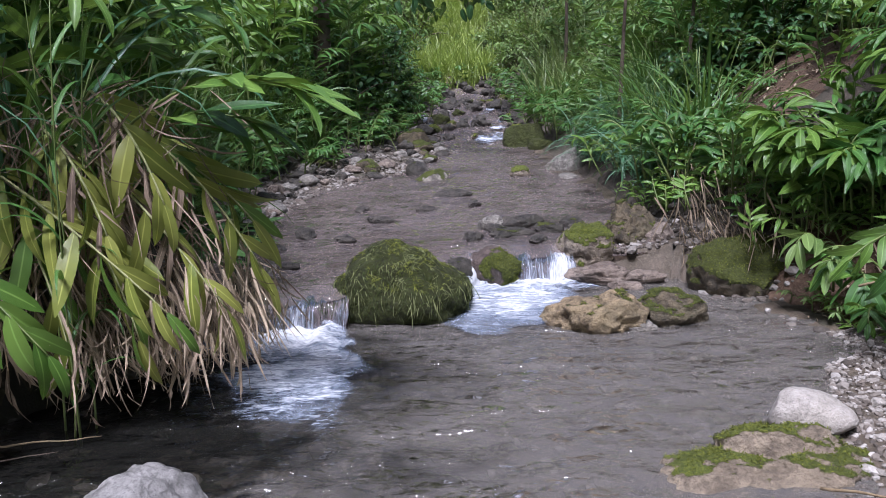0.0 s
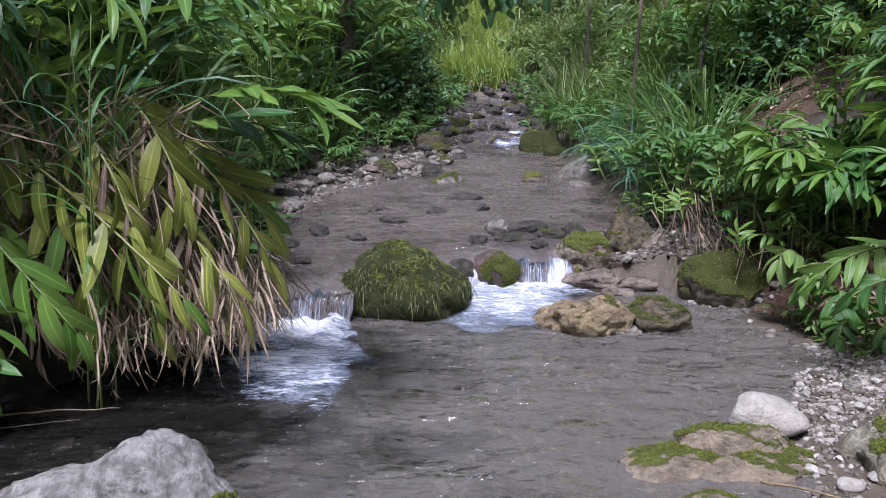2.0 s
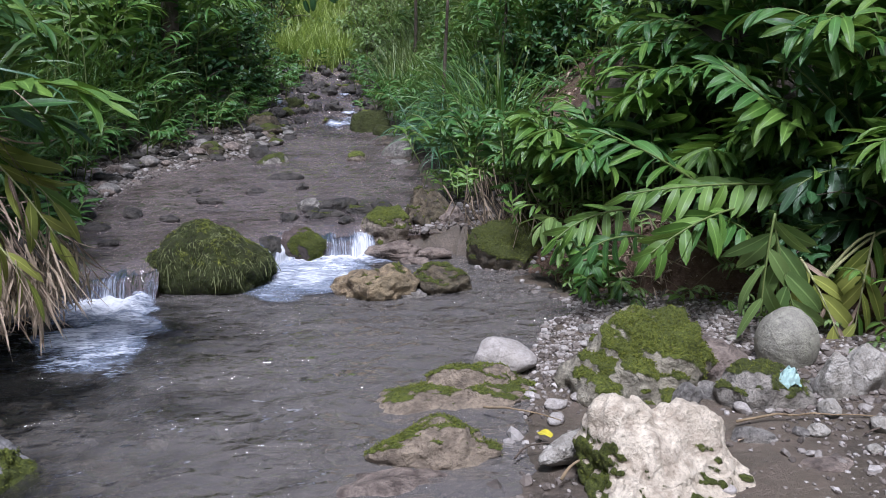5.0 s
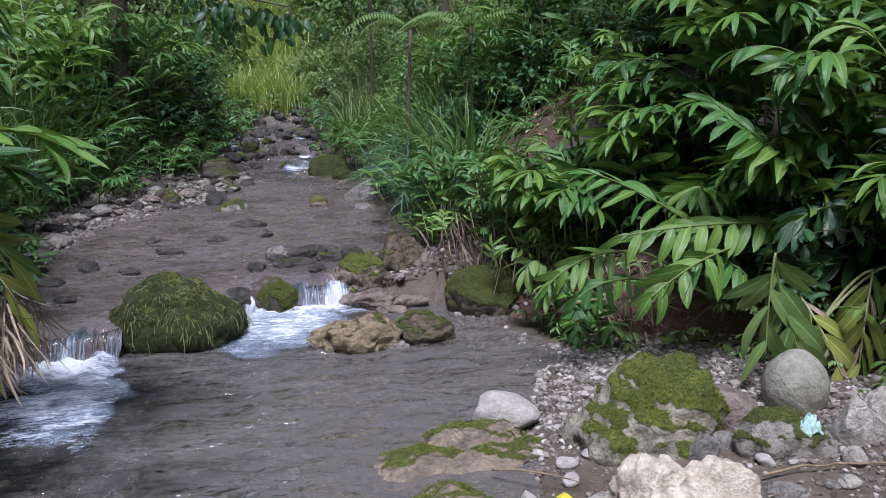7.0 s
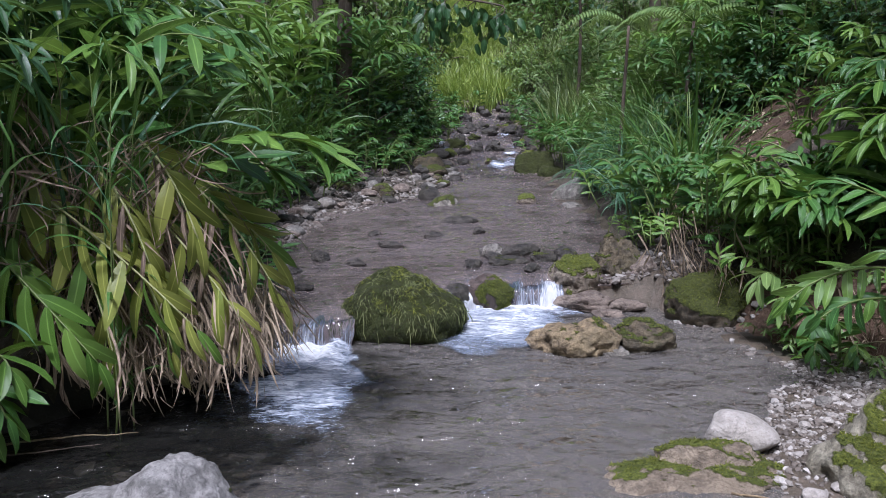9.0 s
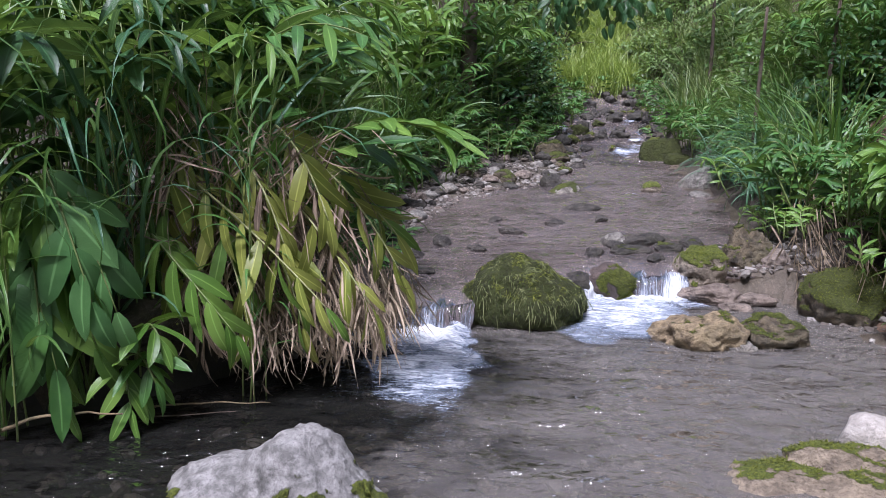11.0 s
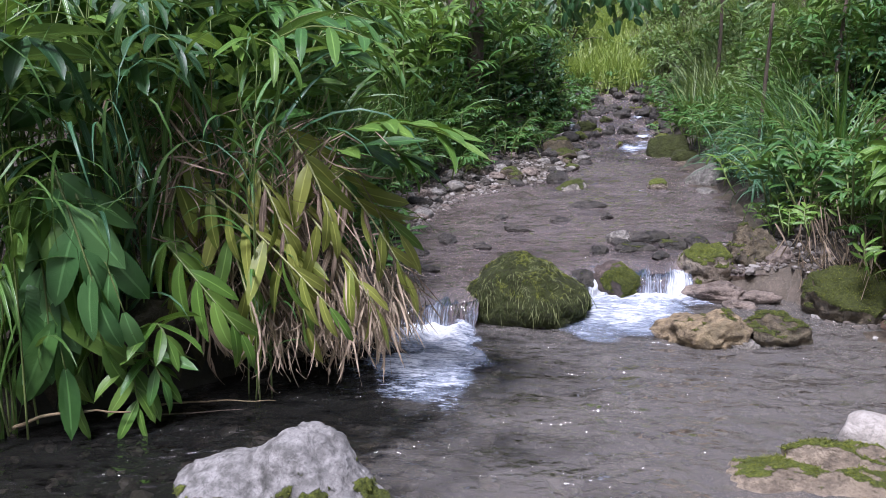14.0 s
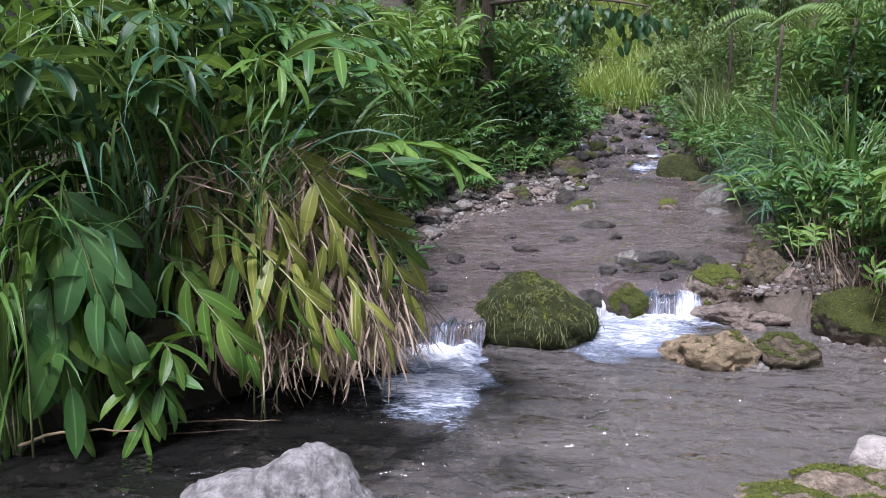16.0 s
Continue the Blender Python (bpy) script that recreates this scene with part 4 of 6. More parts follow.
def gravel(name, label, count, where, size, material, seed):
    """A spread of small stones, too many to count."""
    r = random.Random(seed)
    kinds = [rock_geo(1, 0.8, 0.55, seed + k, 1, 5, 0.1) for k in range(8)]
    heap = Heap()
    for _ in range(count):
        x, y, z = where(r)
        s = min(size * math.exp(r.gauss(0, 0.42)), 0.085)
        heap.add(*placed(r.choice(kinds), Matrix.Translation((x, y, z + s * 0.15)) @ Euler((r.gauss(0, 0.3), r.gauss(0, 0.3), r.uniform(0, 6.3))).to_matrix().to_4x4() @ Matrix.Diagonal((s, s, s, 1))))
    return tagged(part(name, heap.mesh(name, material, False)), label, "gravel", kind="stuff")


def on_beach(r):
    while True:
        y = r.uniform(2.0, 5.7) if r.random() < 0.8 else r.uniform(-4.0, 2.0)
        x = float(right_edge(y)) + r.uniform(-0.12, 1.05) * float(beach(y))
        if y > 3.75 + r.uniform(-0.2, 0.2) or x > 3.4 + r.uniform(-0.6, 0.6) or r.random() < 0.14:
            return x, y, height(x, y)


def on_bar(r):
    y = r.uniform(6.9, 17.5)
    x = float(left_edge(y)) - r.uniform(-0.22, 1.05) * (0.12 + float(shelf(y)))
    return x, y, height(x, y)


def on_bed(r):
    y = r.uniform(1.5, 7.2)
    x = r.uniform(float(left_edge(y)), float(right_edge(y)))
    return x, y, height(x, y)


def on_rapids(r):
    y = r.uniform(16, 25)
    x = r.uniform(float(left_edge(y)) - 0.8, float(right_edge(y)) + 0.3)
    return x, y, max(height(x, y), float(level(y)) - 0.05)


gravel("gravel", "pale grey and white river gravel on the beach", 17000, on_beach, 0.0145, PEBBLE, 1)
gravel("gravel", "grey gravel bar beside the upper stream", 4200, on_bar, 0.032, BARPEBBLE, 2)
def by_ledge(r):
    y = r.uniform(6.5, 8.6)
    x = float(right_edge(y)) + r.uniform(-0.55, 0.45)
    return x, y, height(x, y)


gravel("gravel", "brown rubble at the foot of the earth bank", 700, by_ledge, 0.028, BARPEBBLE, 5)
gravel("gravel", "dull stones on the pool's bed", 1500, on_bed, 0.04, WETPEBBLE, 3)
gravel("gravel", "dark rubble between the stones of the rapids", 420, on_rapids, 0.07, WETPEBBLE, 4)

# ---------------------------------------------------------------- plants
KINDS = {}


def leaf_mesh(kind, k, length, width, droop, fold, wave=0.05, broad=0.42):
    key = (kind, k, length, width, droop, fold)
    if key not in KINDS:
        g = leaf_geo(length, width, droop, fold, 6, 5, wave, 0.15 * (k - 2), k, broad)
        KINDS[key] = mesh("leaf_" + kind, g[0], g[1], LEAF[kind], g[2])
    return KINDS[key]


def stalk_leaves(path, count, start, r, spread=48, sag=0.25, both=True, tip=True):
    """Poses for leaves in two rows along a stalk, as ginger bears them."""
    out = []
    n = len(path) - 1
    for i in range(count):
        s = start + (1 - start) * (i + 0.5) / count
        k = min(n - 1, int(s * n))
        p = path[k].lerp(path[k + 1], s * n - k)
        t = (path[k + 1] - path[k]).normalized()
        side = t.cross(Vector((0, 0, 1)))
        if side.length < 0.15:
            side = t.cross(Vector((0.4, 1, 0)))
        side.normalize()
        up = side.cross(t)
        a = radians(spread + r.gauss(0, 9) - 20 * s)
        d = side * (math.sin(a) * (1 if i % 2 else -1)) + t * math.cos(a) + up * r.gauss(0.08, 0.12)
        d += Vector((r.gauss(0, 1), r.gauss(0, 1), 0)) * 0.32 * sag
        d.z -= sag * r.uniform(0.35, 1.5)
        size = (0.72 + 0.5 * math.sin(3.1 * min(1, s * 0.9 + 0.08))) * r.uniform(0.85, 1.12)
        out.append((p, d, up + Vector((0, 0, 0.35)), size, r.gauss(0, 0.22)))
    if tip:
        t = (path[-1] - path[-2]).normalized()
        out.append((path[-1], t, Vector((0, 0, 1)) if abs(t.z) < 0.9 else Vector((0, -1, 0)), 0.75, 0))
    return out


def ginger(label, base, stalks, seed, length=0.36, width=0.07, droop=0.7, group="ginger plants", name="ginger_plant", dense=1.0, start=0.25, spread=56):
    """A clump of leafy stalks; each stalk: (foot, bend, tip, leaves, kind of leaf, sag)."""
    r = random.Random(seed)
    plant = tagged(new(name, None), label, "plant", group)
    plant.matrix_basis = pose(*base)
    b = Vector(base)
    for foot, bend, tip, count, kind, sag in stalks:
        path = bezier(Vector(foot) - b, Vector(bend) - b, Vector(tip) - b, 16)
        g = tube(path, np.linspace(0.011, 0.004, 16), 6)
        stalk = part("stalk", mesh("stalk", g[0], g[1], STALK if kind != "dry" else DRYSTALK, g[2]), plant)
        for p, d, up, size, roll in stalk_leaves(path, round(count * dense), start, r, spread, sag):
            k = r.randrange(5)
            mixed = kind
            if kind == "yellow" and r.random() < 0.22:
                mixed = "dry" if r.random() < 0.12 else "fresh"
            elif kind == "ginger" and r.random() < 0.25:
                mixed = "fresh"
            part("leaf", leaf_mesh(mixed, k, length, width, droop * (0.5 + 0.25 * k), 0.16 + 0.08 * (k % 3)), stalk, axes_pose(p, d, up, size, roll))
    return plant


def frond_plant(name, label, base, fronds, seed, face, group="ginger plants", category="plant", loose=0.16):
    """A clump of arching fronds; each: (root, bend, tip, pairs of leaves, leaf's length, width, kind, sag)."""
    r = random.Random(seed)
    plant = tagged(new(name, None), label, category, group)
    plant.matrix_basis = pose(*base)
    b = Vector(base)
    for root, bend, tip, pairs, length, width, kind, sag in fronds:
        foot = Vector((0, 0, 0)).lerp(Vector(root) - b, 0.15) + Vector((r.gauss(0, 0.06), r.gauss(0, 0.06), 0))
        path = bezier(foot, (Vector(root) - b) * 0.75 + Vector((0, 0, 0.15)), Vector(root) - b, 8)[:-1] + bezier(Vector(root) - b, Vector(bend) - b, Vector(tip) - b, 16)
        g = tube(path, np.linspace(0.012, 0.004, len(path)), 6)
        stalk = part("stalk", mesh("stalk", g[0], g[1], {"dry": DRYSTALK, "yellow": PALE_STALK}.get(kind, STALK), g[2]), plant)
        rib = path[7:]
        lean = Vector((r.gauss(0, loose), r.gauss(0, loose), r.gauss(0, loose)))
        n = len(rib) - 1
        for i in range(2 * pairs + 1):
            s = min(1.0, 0.06 + 0.94 * i / (2 * pairs))
            k = min(n - 1, int(s * n))
            p, t = rib[k].lerp(rib[k + 1], s * n - k), (rib[k + 1] - rib[k]).normalized()
            side = t.cross(Vector(face)).normalized()
            a = radians((58 - 34 * s + r.gauss(0, 25 * loose)) if i < 2 * pairs else 4)
            d = t * math.cos(a) + side * (math.sin(a) * (1 if i % 2 else -1))
            d.z -= sag * r.uniform(0.6, 1.25)
            size = (0.72 + 0.42 * math.sin(3.0 * min(1, 0.12 + 0.9 * s))) * r.uniform(0.9, 1.1)
            mixed = kind
            if kind == "yellow":
                mixed = r.choice(("yellow", "yellow", "yellow", "yellow", "yellow", "fresh", "dead"))
            elif kind == "ginger" and r.random() < 0.3:
                mixed = "fresh"
            up = Vector(face) + lean + Vector((r.gauss(0, loose), r.gauss(0, loose), r.gauss(0, loose)))
            v = r.randrange(5)
            if mixed == "dead":
                d.z -= 0.6
            part("leaf", leaf_mesh(mixed, v, length, width * (0.4 if mixed == "dead" else 1.0), 0.30 + 0.14 * v, 0.10 + 0.06 * (v % 3), 0.03 if mixed not in ("dry", "dead") else 0.2), stalk, axes_pose(p, d, up, size, r.gauss(0, loose * 0.8)))
    return plant


def clump_stalks(base, r, count, reach, tall, kind, leaves, sag=0.3, aim=None):
    """Stalks fanning out from one foot, leaning towards aim where one is given."""
    out = []
    for _ in range(count):
        a = r.uniform(0, 6.283)
        if aim is not None:
            a = math.atan2(aim[1], aim[0]) + r.gauss(0, 0.75)
        d = Vector((math.cos(a), math.sin(a), 0))
        h, o = tall * r.uniform(0.7, 1.1), reach * r.uniform(0.5, 1.2)
        f = Vector(base) + Vector((r.gauss(0, 0.10), r.gauss(0, 0.10), -0.05))
        out.append((f, f + d * o * 0.25 + Vector((0, 0, h * 1.15)), f + d * o + Vector((0, 0, h)), leaves, kind if r.random() > 0.2 else "fresh", sag))
    return out


def thicket_mesh(seed, stalks, reach, tall, kind, leaves, length, width, droop=0.8, sag=0.3):
    """Far leafy stalks gathered into one mesh."""
    r = random.Random(seed)
    heap, stems = Heap(), Heap()
    geos = [leaf_geo(length, width, droop * (0.5 + 0.3 * k), 0.2, 4, 3, 0.03, 0, k) for k in range(4)]
    for foot, bend, tip, count, _, sg in clump_stalks((0, 0, 0), r, stalks, reach, tall, kind, leaves, sag):
        foot = Vector((r.gauss(0, 0.28), r.gauss(0, 0.28), -0.1))
        path = bezier(foot, Vector(bend) + foot, Vector(tip) + foot, 9)
        stems.add(*tube(path, np.linspace(0.010, 0.004, 9), 4))
        for p, d, up, size, roll in stalk_leaves(path, count, 0.18, r, 52, sg):
            heap.add(*placed(r.choice(geos), axes_pose(p, d, up, size, roll)))
    return stems.mesh("stems", STALK), heap.mesh("leaves", LEAF[kind])


def reeds_mesh(seed, count, length, width, kind, spread=0.18, lean=0.5, droop=1.6, late=1.3):
    """A tussock of long arching blades."""
    r = random.Random(seed)
    heap = Heap()
    for _ in range(count):
        a, e = r.uniform(0, 6.283), radians(r.uniform(52, 88))
        d = Vector((math.cos(a) * math.cos(e) * (lean + 0.5), math.sin(a) * math.cos(e) * (lean + 0.5), math.sin(e)))
        g = leaf_geo(length * r.uniform(0.55, 1.15), width * r.uniform(0.6, 1.2), droop * r.uniform(0.3, 1.3), 0.25, 14 if late > 2 else 8, 3, 0.0, r.gauss(0, 0.5), 0, 0.12, late)
        p = Vector((r.gauss(0, spread), r.gauss(0, spread), -0.03))
        up = Vector((-math.cos(a), -math.sin(a), 0.6))
        heap.add(*placed(g, axes_pose(p, d, up)))
    stems = Heap()
    for _ in range(4):
        end = Vector((r.gauss(0, 0.12), r.gauss(0, 0.12), 0.7)) * length
        stems.add(*tube(bezier((0, 0, -0.03), end * 0.5, end, 7), np.linspace(0.007, 0.003, 7), 5))
    return stems.mesh("culms", STALK), heap.mesh("blades", LEAF[kind])


def bush_mesh(seed, radius, tall, leaves, length, width, kind):
    """A crown of separate leaves on twigs, uneven and open."""
    r = random.Random(seed)
    heap, stems = Heap(), Heap()
    geos = [leaf_geo(length, width, 0.3 + 0.3 * k, 0.2, 3, 3, 0.04, 0, k, 0.36) for k in range(4)]
    twigs = max(8, leaves // 24)
    for _ in range(twigs):
        a, e = r.uniform(0, 6.283), math.asin(r.uniform(0.05, 0.98))
        k = r.uniform(0.55, 1.1)
        end = Vector((math.cos(a) * math.cos(e) * radius * k, math.sin(a) * math.cos(e) * radius * k, math.sin(e) * tall * k))
        path = bezier((0, 0, 0), end * 0.5 + Vector((0, 0, tall * 0.25)), end, 7)
        stems.add(*tube(path, np.linspace(0.014, 0.003, 7), 4))
        for _ in range(24):
            s = r.uniform(0.35, 1.0)
            i = min(5, int(s * 6))
            p = path[i].lerp(path[i + 1], s * 6 - i) + Vector((r.gauss(0, 0.07), r.gauss(0, 0.07), r.gauss(0, 0.07))) * radius
            d = Vector((r.gauss(0, 1), r.gauss(0, 1), r.gauss(-0.15, 0.5))) + end.normalized() * 0.6
            heap.add(*placed(r.choice(geos), axes_pose(p, d, Vector((r.gauss(0, 0.3), r.gauss(0, 0.3), 1)), r.uniform(0.6, 1.25))))
    return stems.mesh("twigs", BARK), heap.mesh("leaves", LEAF[kind])


def scatter(name, label, category, group, meshes, spots, seed, low=0.8, high=1.25, keep=True):
    """Separate plants of one kind, which share a few meshes."""
    r = random.Random(seed)
    for x, y in spots:
        s = r.uniform(low, high)
        if keep and 2.75 < x < 4.2 and 7.4 < y < 10.4:
            continue
        if keep and ((14.5 < y < 25 and -1.5 + 0.07 * (y - 14.5) < x < 2.1) or (y >= 25 and -1.5 < x < 1.3)):
            continue
        stems, leaves = r.choice(meshes)
        ob = new(name, None)
        ob.matrix_basis = (pose(x, y, height(x, y) - 0.03, r.gauss(0, 4), r.gauss(0, 4), r.uniform(0, 360)) @ Matrix.Diagonal((s, s, s * r.uniform(0.9, 1.1), 1)))
        tagged(ob, label, category, group)
        if stems:
            tagged(part("stem", stems, ob), kind="stuff")
        tagged(part("foliage", leaves, ob), kind="stuff")


def spots(seed, count, y0, y1, near, far, side):
    """Places on a bank, between near and far metres from the water's edge."""
    r = random.Random(seed)
    out = []
    for _ in range(count):
        y = r.uniform(y0, y1)
        d = near + (far - near) * r.random() ** 1.2
        out.append((float(left_edge(y)) - float(shelf(y)) - d, y) if side < 0 else (float(right_edge(y)) + float(beach(y)) + d, y))
    return out


# left bank, by the pool: arching ginger, half of it yellowed
frond_plant("ginger_plant", "arching ginger stalks with yellowing, drooping leaves over the water", (-2.35, 5.0, 0.6), [
    ((-1.80, 4.88, 1.61), (-1.26, 4.73, 1.47), (-0.88, 4.68, 0.75), 7, 0.36, 0.076, "yellow", 0.35),
    ((-1.88, 4.78, 1.46), (-1.42, 4.50, 1.20), (-1.00, 4.43, 0.60), 7, 0.36, 0.076, "yellow", 0.50),
    ((-2.35, 4.58, 1.44), (-1.73, 4.28, 1.16), (-1.21, 4.20, 0.65), 8, 0.36, 0.076, "yellow", 0.50),
    ((-2.08, 4.68, 1.36), (-1.56, 4.38, 1.11), (-1.40, 4.30, 0.49), 6, 0.36, 0.076, "yellow", 0.70),
    ((-2.29, 4.68, 1.35), (-1.84, 4.33, 1.04), (-1.74, 4.28, 0.44), 6, 0.36, 0.076, "yellow", 0.70),
    ((-2.53, 4.38, 1.16), (-2.10, 4.10, 0.93), (-1.72, 4.06, 0.50), 6, 0.32, 0.090, "fresh", 0.60),
    ((-1.72, 4.88, 1.53), (-1.19, 4.83, 1.32), (-0.93, 4.78, 0.99), 6, 0.36, 0.076, "yellow", 0.30),
    ((-2.49, 4.68, 1.46), (-2.33, 4.38, 1.16), (-2.24, 4.30, 0.67), 5, 0.36, 0.076, "yellow", 0.70),
    ((-2.07, 4.63, 1.13), (-1.71, 4.43, 0.81), (-1.64, 4.38, 0.30), 5, 0.30, 0.035, "dry", 1.00),
    ((-1.69, 4.68, 1.06), (-1.31, 4.48, 0.74), (-1.25, 4.43, 0.31), 5, 0.30, 0.035, "dry", 1.00),
    ((-1.49, 4.78, 1.05), (-1.10, 4.63, 0.75), (-1.01, 4.58, 0.35), 5, 0.30, 0.035, "dry", 1.00),
    ((-2.32, 4.48, 1.00), (-2.06, 4.33, 0.74), (-2.06, 4.28, 0.30), 5, 0.30, 0.035, "dry", 1.00),
    ((-2.22, 4.65, 1.62), (-2.23, 4.4, 1.53), (-2.28, 4.3, 1.16), 3, 0.32, 0.090, "yellow", 0.50),
    ((-1.71, 4.75, 1.69), (-1.44, 4.55, 1.56), (-1.27, 4.45, 1.13), 5, 0.32, 0.080, "yellow", 0.50),
    ((-1.95, 4.65, 1.52), (-1.67, 4.4, 1.44), (-1.5, 4.3, 1.01), 5, 0.32, 0.080, "yellow", 0.60),
], 1, (0.35, -0.6, 0.75), loose=0.34)
ginger("ginger stalk arching over the water with fanned leaves", (-2.3, 5.0, 0.6), [
    ((-2.3, 5.0, 0.6), (-1.4, 4.6, 2.02), (-0.52, 4.36, 1.64), 13, "fresh", 0.06),
    ((-2.3, 5.1, 0.6), (-1.6, 4.9, 1.8), (-0.85, 4.7, 1.50), 11, "ginger", 0.25),
], 9, 0.40, 0.095, 0.45, start=0.6, spread=46)
ginger("tall green ginger stalks arching above the bank", (-2.4, 5.2, 0.65), [
    ((-2.5, 5.2, 0.65), (-2.1, 4.8, 2.7), (-1.0, 4.5, 2.2), 15, "ginger", 0.15),
    ((-2.5, 5.1, 0.65), (-2.3, 4.7, 2.6), (-1.5, 4.3, 2.15), 15, "fresh", 0.2),
    ((-2.6, 5.3, 0.65), (-2.3, 5.3, 2.8), (-1.3, 5.4, 2.4), 15, "ginger", 0.2),
    ((-2.4, 5.4, 0.65), (-2.1, 5.6, 2.6), (-1.2, 5.8, 2.1), 15, "ginger", 0.2),
    ((-2.7, 4.9, 0.65), (-2.6, 4.5, 2.5), (-2.0, 4.0, 2.2), 14, "dark", 0.25),
    ((-2.6, 5.0, 0.65), (-2.6, 4.9, 2.9), (-1.9, 4.6, 2.6), 14, "dark", 0.25),
    ((-2.8, 5.2, 0.65), (-2.8, 5.0, 2.9), (-2.4, 4.4, 2.5), 14, "dark", 0.25),
    ((-2.3, 5.6, 0.65), (-2.0, 5.9, 2.9), (-1.4, 6.3, 2.6), 14, "ginger", 0.25),
], 2, 0.44, 0.075, 0.8, dense=0.95)
ginger("broad-leaved ginger hanging at the pool's edge", (-2.9, 4.1, 0.6), [
    ((-3.0, 4.1, 0.6), (-2.75, 3.75, 1.75), (-2.38, 3.70, 0.50), 13, "fresh", 0.95),
    ((-3.0, 4.0, 0.6), (-2.75, 3.6, 1.55), (-2.52, 3.55, 0.35), 12, "ginger", 0.9),
    ((-3.0, 4.2, 0.6), (-2.9, 3.8, 1.6), (-2.65, 3.7, 0.45), 10, "ginger", 0.95),
    ((-3.0, 4.1, 0.6), (-2.8, 3.75, 2.1), (-2.42, 3.66, 1.0), 13, "fresh", 0.85),
    ((-3.1, 4.0, 0.6), (-3.0, 3.8, 2.4), (-2.55, 3.6, 2.2), 12, "dark", 0.3),
    ((-3.0, 4.3, 0.6), (-2.9, 4.3, 2.2), (-2.3, 4.2, 2.1), 12, "dark", 0.3),
], 3, 0.50, 0.14, 0.6)
frond_plant("ginger_plant", "broad-leaved ginger stalks hanging beside tall reeds", (-2.9, 3.8, 0.3), [
    ((-2.63, 3.75, 1.51), (-2.43, 3.6, 1.29), (-2.27, 3.55, 0.81), 3, 0.40, 0.150, "broad", 0.75),
    ((-2.8, 3.75, 1.26), (-2.63, 3.6, 1.04), (-2.61, 3.55, 0.61), 3, 0.38, 0.140, "broad", 0.80),
    ((-2.57, 3.8, 1.42), (-2.38, 3.7, 1.21), (-2.2, 3.65, 0.73), 2, 0.40, 0.140, "broad", 0.80),
], 21, (0.3, -0.75, 0.6), loose=0.2)
ginger("small leafy weed with lance-shaped leaves over the water", (-2.3, 3.9, 0.35), [
    ((-2.35, 4.0, 0.3), (-2.2, 3.9, 0.75), (-2.08, 3.85, 0.52), 7, "fresh", 0.2),
    ((-2.35, 4.0, 0.3), (-2.25, 3.85, 0.55), (-2.10, 3.8, 0.28), 7, "ginger", 0.3),
    ((-2.4, 3.95, 0.3), (-2.3, 3.8, 0.5), (-2.2, 3.7, 0.15), 6, "fresh", 0.4),
], 4, 0.27, 0.075, 0.5, "", "weed")

r0 = random.Random(17)
for n, (x, y) in enumerate([(-2.9, 6.2), (-2.7, 7.0), (-3.1, 7.6), (-3.0, 8.4), (-3.6, 6.8), (-3.5, 9.2), (-3.9, 5.6), (-3.7, 4.6), (-3.4, 5.2), (-3.7, 4.0), (-3.5, 7.9), (-3.0, 5.8)]):
    z = height(x, y)
    ginger("dense green ginger clump on the bank", (x, y, z), clump_stalks((x, y, z), r0, 7, 0.9, 1.9 + 0.12 * (y - 6), "ginger" if n % 2 else "dark", 13, 0.25, (1.0, -0.5)), 30 + n, 0.42, 0.07, 0.8, dense=1.15)

# right bank: ginger over the gravel beach
frond_plant("ginger_plant", "ginger with fans of glossy leaves over the gravel beach", (3.9, 5.2, 0.25), [
    ((3.97, 4.9, 1.01), (3.35, 4.75, 1.08), (2.7, 4.7, 1.0), 10, 0.25, 0.072, "fresh", 0.45),
    ((3.46, 4.7, 0.89), (3.09, 4.5, 0.87), (2.76, 4.4, 0.66), 7, 0.25, 0.080, "fresh", 0.40),
    ((4.1, 4.9, 1.36), (3.62, 4.75, 1.62), (3.3, 4.7, 1.83), 7, 0.32, 0.075, "ginger", 0.15),
    ((3.48, 5.0, 0.92), (2.92, 4.9, 1.29), (2.51, 4.9, 1.41), 9, 0.26, 0.065, "ginger", 0.20),
    ((2.98, 5.2, 0.81), (2.56, 5.1, 0.84), (2.31, 5.0, 0.64), 7, 0.22, 0.055, "fresh", 0.30),
    ((4.54, 4.7, 1.1), (4.05, 4.6, 1.24), (3.77, 4.5, 1.06), 8, 0.26, 0.070, "dark", 0.35),
    ((4.47, 4.8, 1.25), (4.07, 4.7, 1.64), (3.7, 4.6, 1.85), 7, 0.28, 0.070, "dark", 0.25),
    ((4.68, 4.8, 1.56), (4.14, 4.7, 2.0), (3.68, 4.6, 2.08), 7, 0.28, 0.070, "ginger", 0.30),
    ((3.65, 4.8, 0.67), (3.42, 4.7, 0.89), (3.02, 4.6, 0.8), 7, 0.24, 0.065, "ginger", 0.45),
    ((3.04, 5.1, 0.62), (2.7, 5.0, 0.69), (2.47, 4.9, 0.55), 7, 0.20, 0.055, "ginger", 0.40),
    ((4.99, 4.8, 0.64), (4.38, 4.6, 0.89), (3.96, 4.5, 0.8), 8, 0.26, 0.070, "dark", 0.35),
], 5, (-0.25, -0.55, 0.8), loose=0.32)
